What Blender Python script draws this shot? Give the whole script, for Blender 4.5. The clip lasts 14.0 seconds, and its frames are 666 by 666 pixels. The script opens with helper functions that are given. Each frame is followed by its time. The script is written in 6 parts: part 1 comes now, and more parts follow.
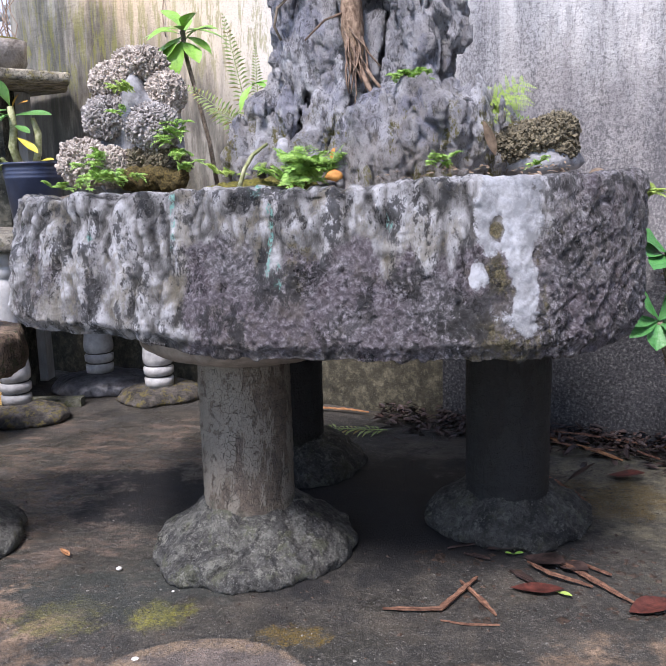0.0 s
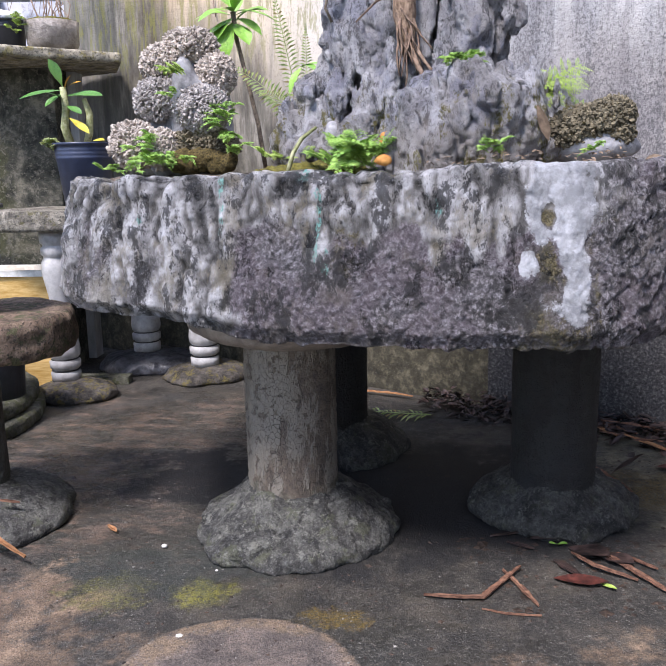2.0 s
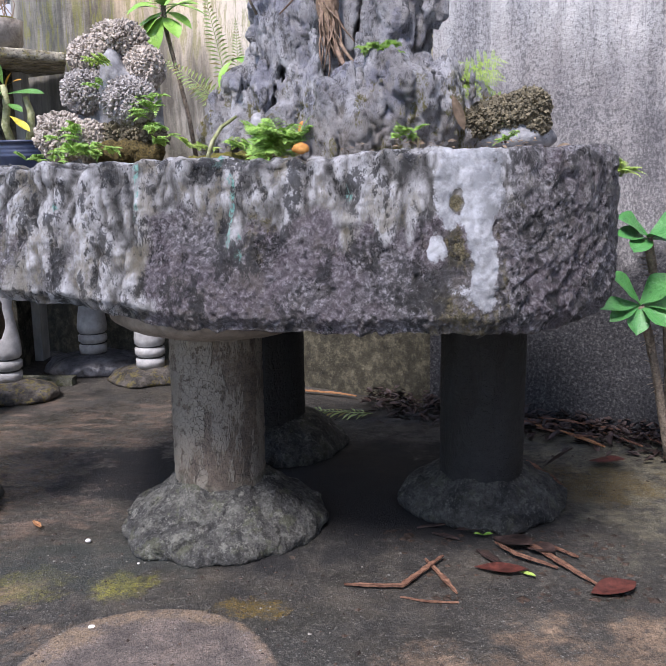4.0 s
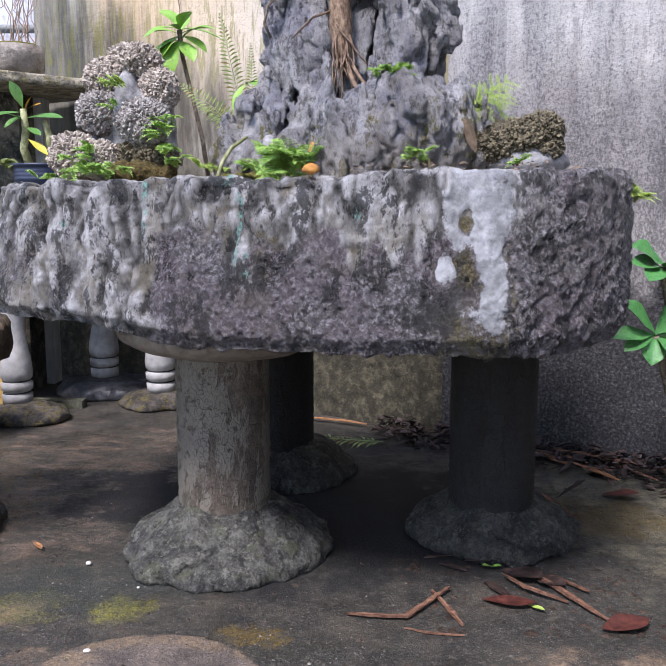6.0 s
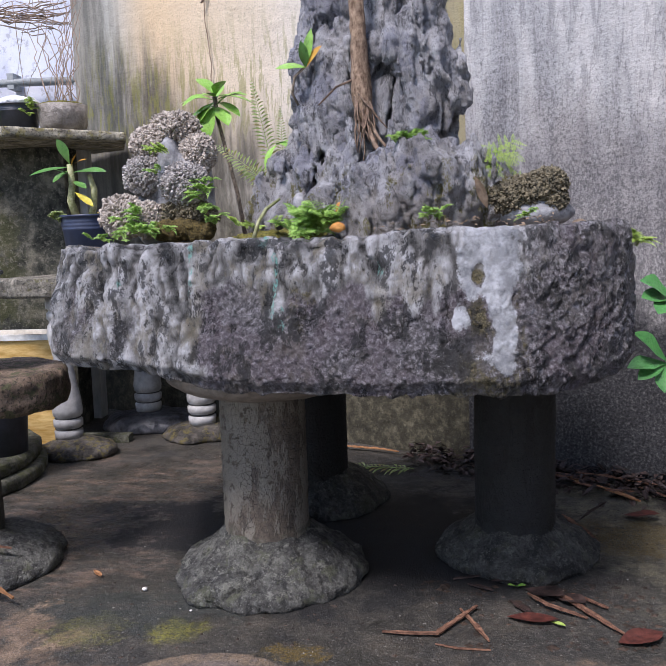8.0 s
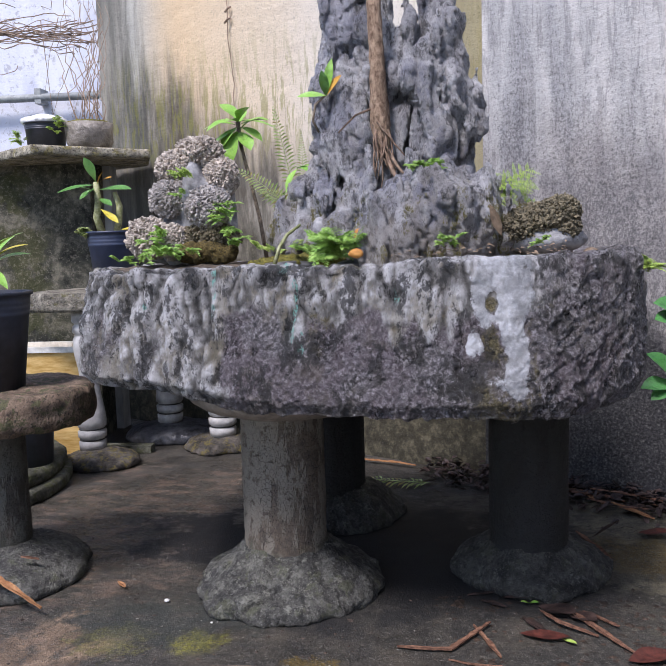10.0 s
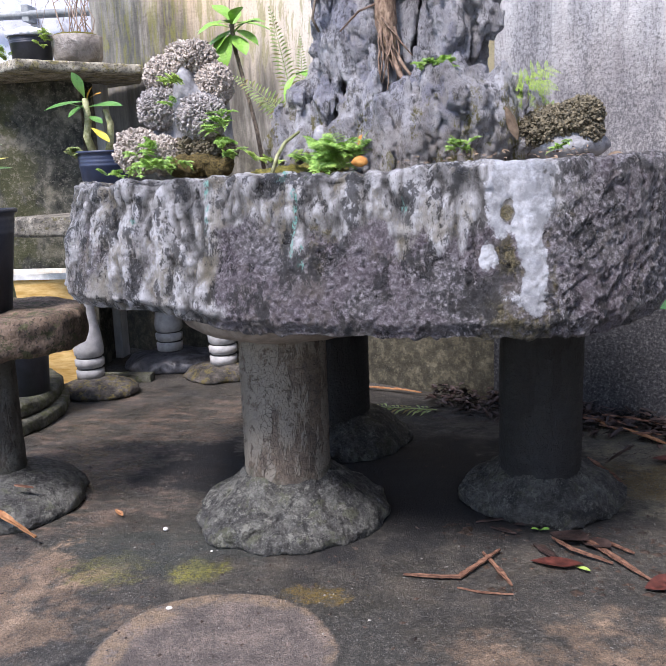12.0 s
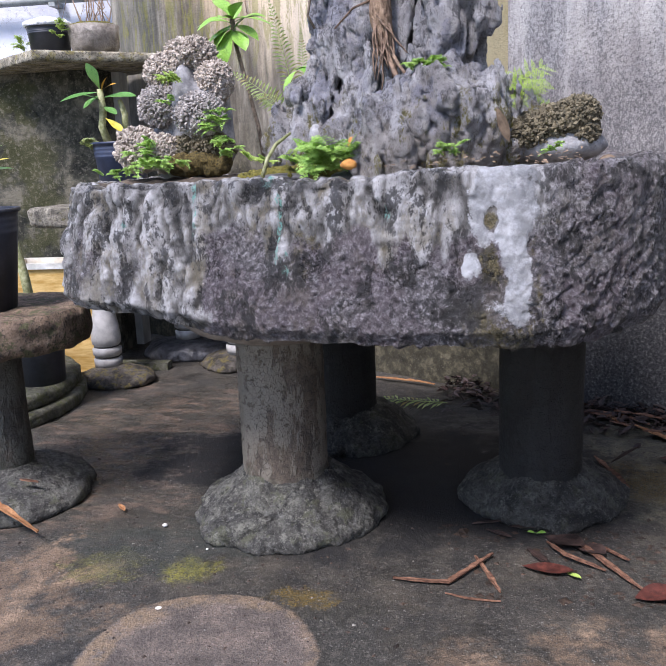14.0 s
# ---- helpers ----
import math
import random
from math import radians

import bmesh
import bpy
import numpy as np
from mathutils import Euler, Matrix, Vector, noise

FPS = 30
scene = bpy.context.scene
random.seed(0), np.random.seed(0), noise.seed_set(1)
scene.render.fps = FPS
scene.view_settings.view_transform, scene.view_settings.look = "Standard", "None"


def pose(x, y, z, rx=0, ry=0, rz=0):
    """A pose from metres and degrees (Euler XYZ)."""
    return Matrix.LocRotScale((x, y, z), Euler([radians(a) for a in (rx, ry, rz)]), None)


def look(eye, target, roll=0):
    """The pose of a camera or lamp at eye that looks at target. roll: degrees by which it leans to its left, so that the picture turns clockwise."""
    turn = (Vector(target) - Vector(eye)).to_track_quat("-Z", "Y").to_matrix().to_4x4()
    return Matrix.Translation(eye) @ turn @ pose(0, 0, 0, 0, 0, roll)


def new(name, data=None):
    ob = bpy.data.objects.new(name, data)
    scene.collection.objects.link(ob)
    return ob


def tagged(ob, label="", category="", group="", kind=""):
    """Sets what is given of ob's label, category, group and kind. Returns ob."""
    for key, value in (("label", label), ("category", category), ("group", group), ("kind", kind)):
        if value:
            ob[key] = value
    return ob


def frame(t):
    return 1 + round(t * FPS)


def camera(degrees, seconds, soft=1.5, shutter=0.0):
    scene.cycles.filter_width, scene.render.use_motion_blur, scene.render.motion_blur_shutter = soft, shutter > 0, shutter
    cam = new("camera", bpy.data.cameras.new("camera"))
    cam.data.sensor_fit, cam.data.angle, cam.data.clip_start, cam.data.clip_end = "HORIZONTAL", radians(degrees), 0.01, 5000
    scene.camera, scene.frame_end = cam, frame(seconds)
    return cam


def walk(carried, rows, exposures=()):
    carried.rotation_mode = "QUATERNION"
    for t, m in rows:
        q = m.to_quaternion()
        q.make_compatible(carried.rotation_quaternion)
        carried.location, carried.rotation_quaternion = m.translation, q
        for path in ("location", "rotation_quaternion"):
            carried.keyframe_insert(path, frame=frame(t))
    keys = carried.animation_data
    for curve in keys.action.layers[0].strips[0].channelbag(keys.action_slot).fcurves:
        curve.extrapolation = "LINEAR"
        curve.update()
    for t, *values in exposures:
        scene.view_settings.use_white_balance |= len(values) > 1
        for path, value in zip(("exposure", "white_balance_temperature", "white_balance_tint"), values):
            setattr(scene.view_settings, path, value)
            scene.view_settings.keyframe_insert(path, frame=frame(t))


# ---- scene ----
cam = camera(44.8, 14.0, 1.0)
METRES, EYE, TILT, LEAN, TURN = 0.69, 0.72, -10.0, 0.0, 0.0
PATH = [
    (0, (0.043, -0.028, 0.758), (0.015, 1.941, 0.41), -1.6),
    (0.5, (0.03, -0.025, 0.767), (-0.045, 1.939, 0.398), -1.2),
    (1, (0.03, -0.025, 0.768), (-0.083, 1.934, 0.381), -0.9),
    (1.5, (0.037, -0.024, 0.768), (-0.091, 1.932, 0.372), -0.9),
    (2, (0.039, -0.023, 0.767), (-0.098, 1.933, 0.373), -1.2),
    (2.5, (0.064, -0.012, 0.752), (-0.073, 1.942, 0.353), -1.5),
    (3, (0.102, -0.024, 0.746), (0.016, 1.934, 0.348), -1.4),
    (3.2, (0.117, -0.03, 0.742), (0.047, 1.929, 0.345), -1.3),
    (5.3, (0.139, -0.013, 0.704), (0.051, 1.963, 0.409), 0.0),
    (5.5, (0.141, -0.011, 0.704), (0.045, 1.966, 0.412), -0.0),
    (6, (0.148, -0.01, 0.701), (0.041, 1.967, 0.416), -0.0),
    (6.5, (0.145, -0.017, 0.703), (0.026, 1.96, 0.429), -0.1),
    (7, (0.139, -0.077, 0.747), (-0.001, 1.9, 0.485), -0.7),
    (7.5, (0.15, -0.146, 0.769), (-0.024, 1.832, 0.526), -1.7),
    (8, (0.164, -0.148, 0.761), (-0.023, 1.829, 0.53), -1.9),
    (8.5, (0.162, -0.181, 0.79), (-0.041, 1.795, 0.557), -1.8),
    (8.7, (0.165, -0.204, 0.805), (-0.042, 1.772, 0.576), -1.7),
    (10.8, (0.173, -0.163, 0.787), (-0.075, 1.81, 0.572), -1.8),
    (11, (0.166, -0.148, 0.77), (-0.084, 1.817, 0.49), -1.9),
    (11.5, (0.161, -0.115, 0.754), (-0.089, 1.838, 0.403), -2.1),
    (12, (0.162, -0.099, 0.756), (-0.084, 1.849, 0.378), -2.1),
    (12.5, (0.174, -0.088, 0.748), (-0.058, 1.857, 0.345), -2.1),
    (13, (0.164, -0.082, 0.756), (-0.062, 1.861, 0.338), -2.2),
    (13.5, (0.192, -0.066, 0.787), (-0.07, 1.871, 0.362), -2.1),
    (14, (0.255, -0.069, 0.804), (-0.089, 1.853, 0.37), -2.5),
]
STOPS = [(0.0, 0.82), (3.0, 0.77), (5.5, 0.65), (6.5, 0.60), (7.0, 0.50), (7.5, 0.40), (8.5, 0.35), (10.8, 0.40), (11.5, 0.80), (12.0, 0.85), (14.0, 0.70)]
EXPOSURE = [(t, stops, 6450, 19) for t, stops in STOPS]
walk(cam, [(t, look(eye, target, roll)) for t, eye, target, roll in PATH], EXPOSURE)

# ---------------------------------------------------------------- daylight
world = bpy.data.worlds.new("sky")
scene.world = world
world.use_nodes = True
wn = world.node_tree
sky = wn.nodes.new("ShaderNodeTexSky")
sky.sky_type = "NISHITA"
sky.sun_disc = False
SUN_ELEV, SUN_ROT = radians(57), radians(207)
sky.sun_elevation, sky.sun_rotation = SUN_ELEV, SUN_ROT
sky.dust_density, sky.air_density = 0.8, 1.0
wn.links.new(sky.outputs["Color"], wn.nodes["Background"].inputs["Color"])
wn.nodes["Background"].inputs["Strength"].default_value = 0.15
sun_data = bpy.data.lights.new("sun", "SUN")
sun_data.energy, sun_data.angle, sun_data.color = 3.2, radians(14), (1.0, 0.98, 0.96)
sun = new("sun", sun_data)
sun.matrix_world = look((-1.3, -1.0, 5.0), (0, 1.6, 0.6))

# ---------------------------------------------------------------- noise and mesh tools


def vnoise(p, seed=0):
    """Smooth lattice noise in -1..1 for an array of points."""
    i = np.floor(p).astype(np.int64)
    f = p - i
    u = f * f * (3 - 2 * f)
    total = np.zeros(len(p))
    for a in (0, 1):
        for b in (0, 1):
            for c in (0, 1):
                n = ((i[:, 0] + a) * 374761393 + (i[:, 1] + b) * 668265263 + (i[:, 2] + c) * 1274126177 + seed * 974634777) & 0xFFFFFFFF
                n = ((n ^ (n >> 13)) * 1103515245) & 0xFFFFFFFF
                n = ((n ^ (n >> 16)) * 2246822519) & 0xFFFFFFFF
                n = (n ^ (n >> 15)) & 0xFFFF
                w = (u[:, 0] if a else 1 - u[:, 0]) * (u[:, 1] if b else 1 - u[:, 1]) * (u[:, 2] if c else 1 - u[:, 2])
                total += w * (n / 32767.5 - 1)
    return total


def fbm(p, freq, octaves=3, seed=0, stretch=(1, 1, 1)):
    q = np.asarray(p) * np.array(stretch) * freq
    total, amp, norm = np.zeros(len(q)), 1.0, 0.0
    for o in range(octaves):
        total += amp * vnoise(q + 17.3 * o, seed + o)
        norm += amp
        amp, q = amp * 0.5, q * 2.03
    return total / norm


def ridge(p, freq, octaves=2, seed=0, stretch=(1, 1, 1)):
    return 1 - 2 * np.abs(fbm(p, freq, octaves, seed, stretch))


def smooth(a, b, x):
    s = np.clip((x - a) / (b - a), 0, 1)
    return s * s * (3 - 2 * s)


def mesh_np(name, verts, faces, shade=True):
    """A mesh from arrays of points and of quads (or triangles)."""
    verts, faces = np.asarray(verts, dtype=np.float32), np.asarray(faces, dtype=np.int32)
    k = faces.shape[1]
    me = bpy.data.meshes.new(name)
    me.vertices.add(len(verts))
    me.vertices.foreach_set("co", verts.ravel())
    me.loops.add(len(faces) * k)
    me.loops.foreach_set("vertex_index", faces.ravel())
    me.polygons.add(len(faces))
    me.polygons.foreach_set("loop_start", np.arange(len(faces), dtype=np.int32) * k)
    me.polygons.foreach_set("loop_total", np.full(len(faces), k, dtype=np.int32))
    me.update(calc_edges=True)
    me.polygons.foreach_set("use_smooth", np.full(len(faces), shade))
    return me


def mask(me, name, values):
    layer = me.attributes.new(name, "FLOAT", "POINT")
    layer.data.foreach_set("value", np.asarray(values, dtype=np.float32))


def surface_nets(field, origin, h):
    """The zero surface of a field sampled on a grid, as points and quads."""
    inside = field < 0
    nx, ny, nz = field.shape
    count = np.zeros((nx - 1, ny - 1, nz - 1), dtype=np.int8)
    for a in (0, 1):
        for b in (0, 1):
            for c in (0, 1):
                count += inside[a:nx - 1 + a, b:ny - 1 + b, c:nz - 1 + c]
    cells = np.argwhere((count > 0) & (count < 8))
    index = np.full(count.shape, -1, dtype=np.int64)
    index[tuple(cells.T)] = np.arange(len(cells))
    corner = np.array([(a, b, c) for a in (0, 1) for b in (0, 1) for c in (0, 1)])
    values = np.stack([field[tuple((cells + o).T)] for o in corner], axis=1)
    total, hits = np.zeros((len(cells), 3)), np.zeros(len(cells))
    for m in range(8):
        for n in range(m + 1, 8):
            if np.abs(corner[m] - corner[n]).sum() != 1:
                continue
            va, vb = values[:, m], values[:, n]
            cross = (va < 0) != (vb < 0)
            s = np.where(cross, va / np.where(cross, va - vb, 1), 0)
            total += np.where(cross[:, None], corner[m] + s[:, None] * (corner[n] - corner[m]), 0)
            hits += cross
    verts = np.array(origin) + h * (cells + total / hits[:, None])
    quads = []
    for axis in range(3):
        lo = [slice(1, -1)] * 3
        hi = [slice(1, -1)] * 3
        lo[axis], hi[axis] = slice(0, -1), slice(1, None)
        a, b = inside[tuple(lo)], inside[tuple(hi)]
        for flip, sel in ((False, a & ~b), (True, ~a & b)):
            e = np.argwhere(sel)
            e = e + np.array([0 if k == axis else 1 for k in range(3)])
            u, v = np.eye(3, dtype=int)[(axis + 1) % 3], np.eye(3, dtype=int)[(axis + 2) % 3]
            ring = [index[tuple((e - o).T)] for o in (u * 0, u, u + v, v)]
            quads.append(np.stack(ring[::-1] if flip else ring, axis=1))
    return verts, np.concatenate(quads)


def normals_of(verts, quads):
    v = verts[quads]
    n = np.cross(v[:, 2] - v[:, 0], v[:, 3 % v.shape[1]] - v[:, 1])
    total = np.zeros_like(verts)
    for k in range(quads.shape[1]):
        np.add.at(total, quads[:, k], n)
    return total / np.maximum(np.linalg.norm(total, axis=1, keepdims=True), 1e-12)


def blob_rock(name, blobs, cuts, h, amp, freq, fine=0.003, seed=0, floor_z=None, squash=0.6, blend=0.03, crag=0.25):
    """A craggy stone: a soft union of ellipsoids with hollows, eaten by noise."""
    lo = np.min([np.array(c) - np.array(r) for c, r in blobs], axis=0) - amp * 1.5 - 2 * h
    hi = np.max([np.array(c) + np.array(r) for c, r in blobs], axis=0) + amp * 1.5 + 2 * h
    size = np.ceil((hi - lo) / h).astype(int) + 1
    grid = np.stack(np.meshgrid(*[lo[k] + h * np.arange(size[k]) for k in range(3)], indexing="ij"), axis=-1).reshape(-1, 3)
    low = np.full(len(grid), 1.0)
    for c, r in blobs:
        k = np.linalg.norm((grid - c) / r, axis=1)
        d = (k - 1) * min(r)
        t = np.clip(0.5 + 0.5 * (low - d) / blend, 0, 1)
        low = low * (1 - t) + d * t - blend * t * (1 - t)
    for c, r in cuts:
        d = (np.linalg.norm((grid - c) / r, axis=1) - 1) * min(r)
        low = np.maximum(low, -d)
    near = np.abs(low) < amp * 2.2
    p = grid[near]
    warp = p + 0.03 * np.stack([fbm(p, 7, 2, seed + 40 + k) for k in range(3)], axis=1)
    rough = 0.75 * fbm(warp, freq, 4, seed, (1, 1, squash)) - crag * np.abs(fbm(warp, freq * 1.5, 3, seed + 9, (1, 1, squash))) * 2 + 0.25 * crag
    low[near] += amp * rough
    if floor_z is not None:
        low = np.maximum(low, floor_z - grid[:, 2])
    field = low.reshape(size)
    field[0], field[-1], field[:, 0], field[:, -1], field[:, :, 0], field[:, :, -1] = 1, 1, 1, 1, 1, 1
    verts, quads = surface_nets(field, lo, h)
    n = normals_of(verts, quads)
    verts = verts + n * (fine * (fbm(verts, 55, 3, seed + 5, (1, 1, 0.7)) + 0.5 * ridge(verts, 120, 1, seed + 6)))[:, None]
    return mesh_np(name, verts, quads)


class Geo:
    """Collects points and faces of one mesh."""

    def __init__(self):
        self.v, self.f = [], []

    def add(self, verts, faces):
        n = len(self.v)
        self.v += [tuple(v) for v in verts]
        self.f += [tuple(i + n for i in f) for f in faces]
        return self

    def mesh(self, name, shade=True):
        me = bpy.data.meshes.new(name)
        me.from_pydata(self.v, [], self.f)
        me.polygons.foreach_set("use_smooth", [shade] * len(self.f))
        me.update()
        return me

    def tube(self, points, radii, segs=8, wobble=0.0, seed=0):
        pts = [Vector(p) for p in points]
        rnd = random.Random(seed)
        side = Vector((1, 0, 0))
        verts, faces = [], []
        for k, p in enumerate(pts):
            ahead = (pts[min(k + 1, len(pts) - 1)] - pts[max(k - 1, 0)]).normalized()
            side = (side - side.dot(ahead) * ahead)
            if side.length < 1e-4:
                side = ahead.orthogonal()
            side.normalize()
            up = ahead.cross(side)
            r = radii[k] if isinstance(radii, (list, tuple)) else radii
            for s in range(segs):
                a = 2 * math.pi * s / segs
                verts.append(p + (side * math.cos(a) + up * math.sin(a)) * r * (1 + wobble * rnd.uniform(-1, 1)))
        for k in range(len(pts) - 1):
            for s in range(segs):
                faces.append((k * segs + s, k * segs + (s + 1) % segs, (k + 1) * segs + (s + 1) % segs, (k + 1) * segs + s))
        faces.append(tuple(range(segs))[::-1])
        faces.append(tuple((len(pts) - 1) * segs + s for s in range(segs)))
        return self.add(verts, faces)

    def leaf(self, base, ahead, up, length, width, droop=0.3, fold=0.25, n=7, tip=0.5, wave=0.0):
        """A leaf blade with a midrib fold; tip moves the widest place outward."""
        base, ahead, up = Vector(base), Vector(ahead).normalized(), Vector(up)
        side = ahead.cross(up).normalized()
        up = side.cross(ahead).normalized()
        verts, faces = [], []
        for k in range(n + 1):
            s = k / n
            w = width * 0.5 * (math.sin(math.pi * s ** (0.6 + tip)) ** 0.8 if 0 < s < 1 else 0.03)
            mid = base + ahead * (length * s * (1 - 0.25 * abs(droop) * s)) - up * (droop * length * s * s)
            lift = up * (w * fold + wave * width * math.sin(9 * s + length * 300))
            verts += [mid - side * w + lift, mid - side * w * 0.5 + lift * 0.4, mid, mid + side * w * 0.5 + lift * 0.4, mid + side * w + lift]
        for k in range(n):
            for j in range(4):
                faces.append((k * 5 + j, k * 5 + j + 1, k * 5 + j + 6, k * 5 + j + 5))
        return self.add(verts, faces)

    def lathe(self, profile, centre=(0, 0, 0), segs=32, bumps=0.0, seed=0):
        """A turned body from (radius, height) rings, closed at both ends."""
        cx, cy, cz = centre
        verts, faces = [], []
        for r, z in profile:
            for s in range(segs):
                a = 2 * math.pi * s / segs
                q = 1.0
                if bumps:
                    q += bumps * noise.noise(Vector((math.cos(a) * 1.7 + seed, math.sin(a) * 1.7, z * 14)))
                verts.append((cx + r * q * math.cos(a), cy + r * q * math.sin(a), cz + z))
        for k in range(len(profile) - 1):
            for s in range(segs):
                faces.append((k * segs + s, k * segs + (s + 1) % segs, (k + 1) * segs + (s + 1) % segs, (k + 1) * segs + s))
        faces.append(tuple(range(segs))[::-1])
        faces.append(tuple((len(profile) - 1) * segs + s for s in range(segs)))
        return self.add(verts, faces)

    def box(self, lo, hi, m=None):
        (a, b, c), (d, e, f) = lo, hi
        verts = [Vector(v) for v in ((a, b, c), (d, b, c), (d, e, c), (a, e, c), (a, b, f), (d, b, f), (d, e, f), (a, e, f))]
        if m is not None:
            verts = [m @ v for v in verts]
        return self.add(verts, [(3, 2, 1, 0), (4, 5, 6, 7), (0, 1, 5, 4), (1, 2, 6, 5), (2, 3, 7, 6), (3, 0, 4, 7)])


def part(name, me, material, parent=None, label=""):
    """One mesh object, under a thing or a part when a parent is given. Its points are in world metres."""
    ob = new(name, me)
    ob.data.materials.append(material)
    if parent is not None:
        ob.parent = parent
        ob.matrix_parent_inverse = Matrix.Translation(-parent.location) if parent.type == "EMPTY" else Matrix.Identity(4)
    return tagged(ob, label)


def thing(name, label, category, at, group=""):
    ob = new(name)
    ob.empty_display_size = 0.05
    ob.location = at
    return tagged(ob, label, category, group)


def slab_mesh(name, outline, z0, z1, h=0.012, amp=0.004, seed=0, round_edge=0.01):
    """A flat slab of free outline with worn, uneven edges."""
    pts = [Vector(p) for p in outline]
    ring = []
    for k, p in enumerate(pts):
        q = pts[(k + 1) % len(pts)]
        n = max(2, int((q - p).length / h))
        ring += [p.lerp(q, j / n) for j in range(n)]
    c = sum(ring, Vector((0, 0))) / len(ring)
    n = len(ring)
    rows = []
    layers = [(0.35, z0), (0.7, z0), (1 - round_edge * 2, z0), (1, z0 + round_edge)]
    steps = max(2, int((z1 - z0) / h))
    layers += [(1, z0 + round_edge + (z1 - z0 - 2 * round_edge) * j / steps) for j in range(1, steps + 1)]
    layers += [(1 - round_edge * 2, z1), (0.8, z1), (0.6, z1), (0.35, z1)]
    verts = np.array([((c + (p - c) * s).x, (c + (p - c) * s).y, z) for s, z in layers for p in ring])
    off = fbm(verts, 30, 3, seed)
    d = verts - np.array((c.x, c.y, (z0 + z1) / 2))
    d[:, 2] *= 3
    verts = verts + d / np.maximum(np.linalg.norm(d, axis=1, keepdims=True), 1e-6) * (amp * off)[:, None]
    g = Geo()
    faces = [(k * n + j, k * n + (j + 1) % n, (k + 1) * n + (j + 1) % n, (k + 1) * n + j) for k in range(len(layers) - 1) for j in range(n)]
    faces += [tuple(range(n))[::-1], tuple((len(layers) - 1) * n + j for j in range(n))]
    return g.add(verts, faces).mesh(name)


# ---------------------------------------------------------------- materials


class Shader:
    """A few short ways to wire a procedural material."""

    def __init__(self, name):
        self.m = bpy.data.materials.new(name)
        self.m.use_nodes = True
        self.t = self.m.node_tree
        self.bsdf = self.t.nodes["Principled BSDF"]
        self.at = self.t.nodes.new("ShaderNodeTexCoord").outputs["Object"]

    def put(self, socket, value):
        if isinstance(value, bpy.types.NodeSocket):
            self.t.links.new(value, socket)
        elif isinstance(value, (tuple, list)) and len(value) == 3 and socket.type == "RGBA":
            socket.default_value = (*value, 1)
        else:
            socket.default_value = value

    def noise(self, scale, detail=4.0, rough=0.6, stretch=(1, 1, 1), shift=(0, 0, 0), warp=0.0):
        mp = self.t.nodes.new("ShaderNodeMapping")
        mp.inputs["Scale"].default_value, mp.inputs["Location"].default_value = stretch, shift
        self.t.links.new(self.at, mp.inputs["Vector"])
        n = self.t.nodes.new("ShaderNodeTexNoise")
        n.inputs["Scale"].default_value, n.inputs["Detail"].default_value = scale, detail
        n.inputs["Roughness"].default_value, n.inputs["Distortion"].default_value = rough, warp
        self.t.links.new(mp.outputs["Vector"], n.inputs["Vector"])
        return self.math("ADD", self.math("MULTIPLY", n.outputs["Fac"], 1.6), -0.3, True)

    def cells(self, scale, feature="F1", stretch=(1, 1, 1), out="Distance"):
        mp = self.t.nodes.new("ShaderNodeMapping")
        mp.inputs["Scale"].default_value = stretch
        self.t.links.new(self.at, mp.inputs["Vector"])
        n = self.t.nodes.new("ShaderNodeTexVoronoi")
        n.feature = feature
        n.inputs["Scale"].default_value = scale
        self.t.links.new(mp.outputs["Vector"], n.inputs["Vector"])
        return n.outputs[out]

    def axis(self, k):
        s = self.t.nodes.new("ShaderNodeSeparateXYZ")
        self.t.links.new(self.at, s.inputs["Vector"])
        return s.outputs[k]

    def attribute(self, name):
        a = self.t.nodes.new("ShaderNodeAttribute")
        a.attribute_name = name
        return a.outputs["Fac"]

    def island(self):
        return self.t.nodes.new("ShaderNodeNewGeometry").outputs["Random Per Island"]

    def math(self, op, a, b=0.0, clamp=False):
        n = self.t.nodes.new("ShaderNodeMath")
        n.operation, n.use_clamp = op, clamp
        self.put(n.inputs[0], a)
        self.put(n.inputs[1], b)
        return n.outputs[0]

    def step(self, value, a, b):
        """0 below a, 1 above b (or the other way round when a > b)."""
        n = self.t.nodes.new("ShaderNodeMapRange")
        n.interpolation_type = "SMOOTHSTEP"
        self.put(n.inputs["Value"], value)
        lo, hi, y0, y1 = (a, b, 0.0, 1.0) if a < b else (b, a, 1.0, 0.0)
        n.inputs["From Min"].default_value, n.inputs["From Max"].default_value = lo, hi
        n.inputs["To Min"].default_value, n.inputs["To Max"].default_value = y0, y1
        return n.outputs["Result"]

    def spot(self, centre, radii, ragged=0.5, scale=25, outer=1.15, inner=0.55):
        """A ragged patch round a place on the ground plan or in space."""
        mp = self.t.nodes.new("ShaderNodeMapping")
        mp.vector_type = "TEXTURE"
        mp.inputs["Location"].default_value, mp.inputs["Scale"].default_value = centre, radii
        self.t.links.new(self.at, mp.inputs["Vector"])
        n = self.t.nodes.new("ShaderNodeVectorMath")
        n.operation = "LENGTH"
        self.t.links.new(mp.outputs["Vector"], n.inputs[0])
        d = self.math("ADD", n.outputs["Value"], self.math("MULTIPLY", self.math("SUBTRACT", self.noise(scale, 5, 0.7), 0.5), ragged * 3))
        return self.step(d, outer, inner)

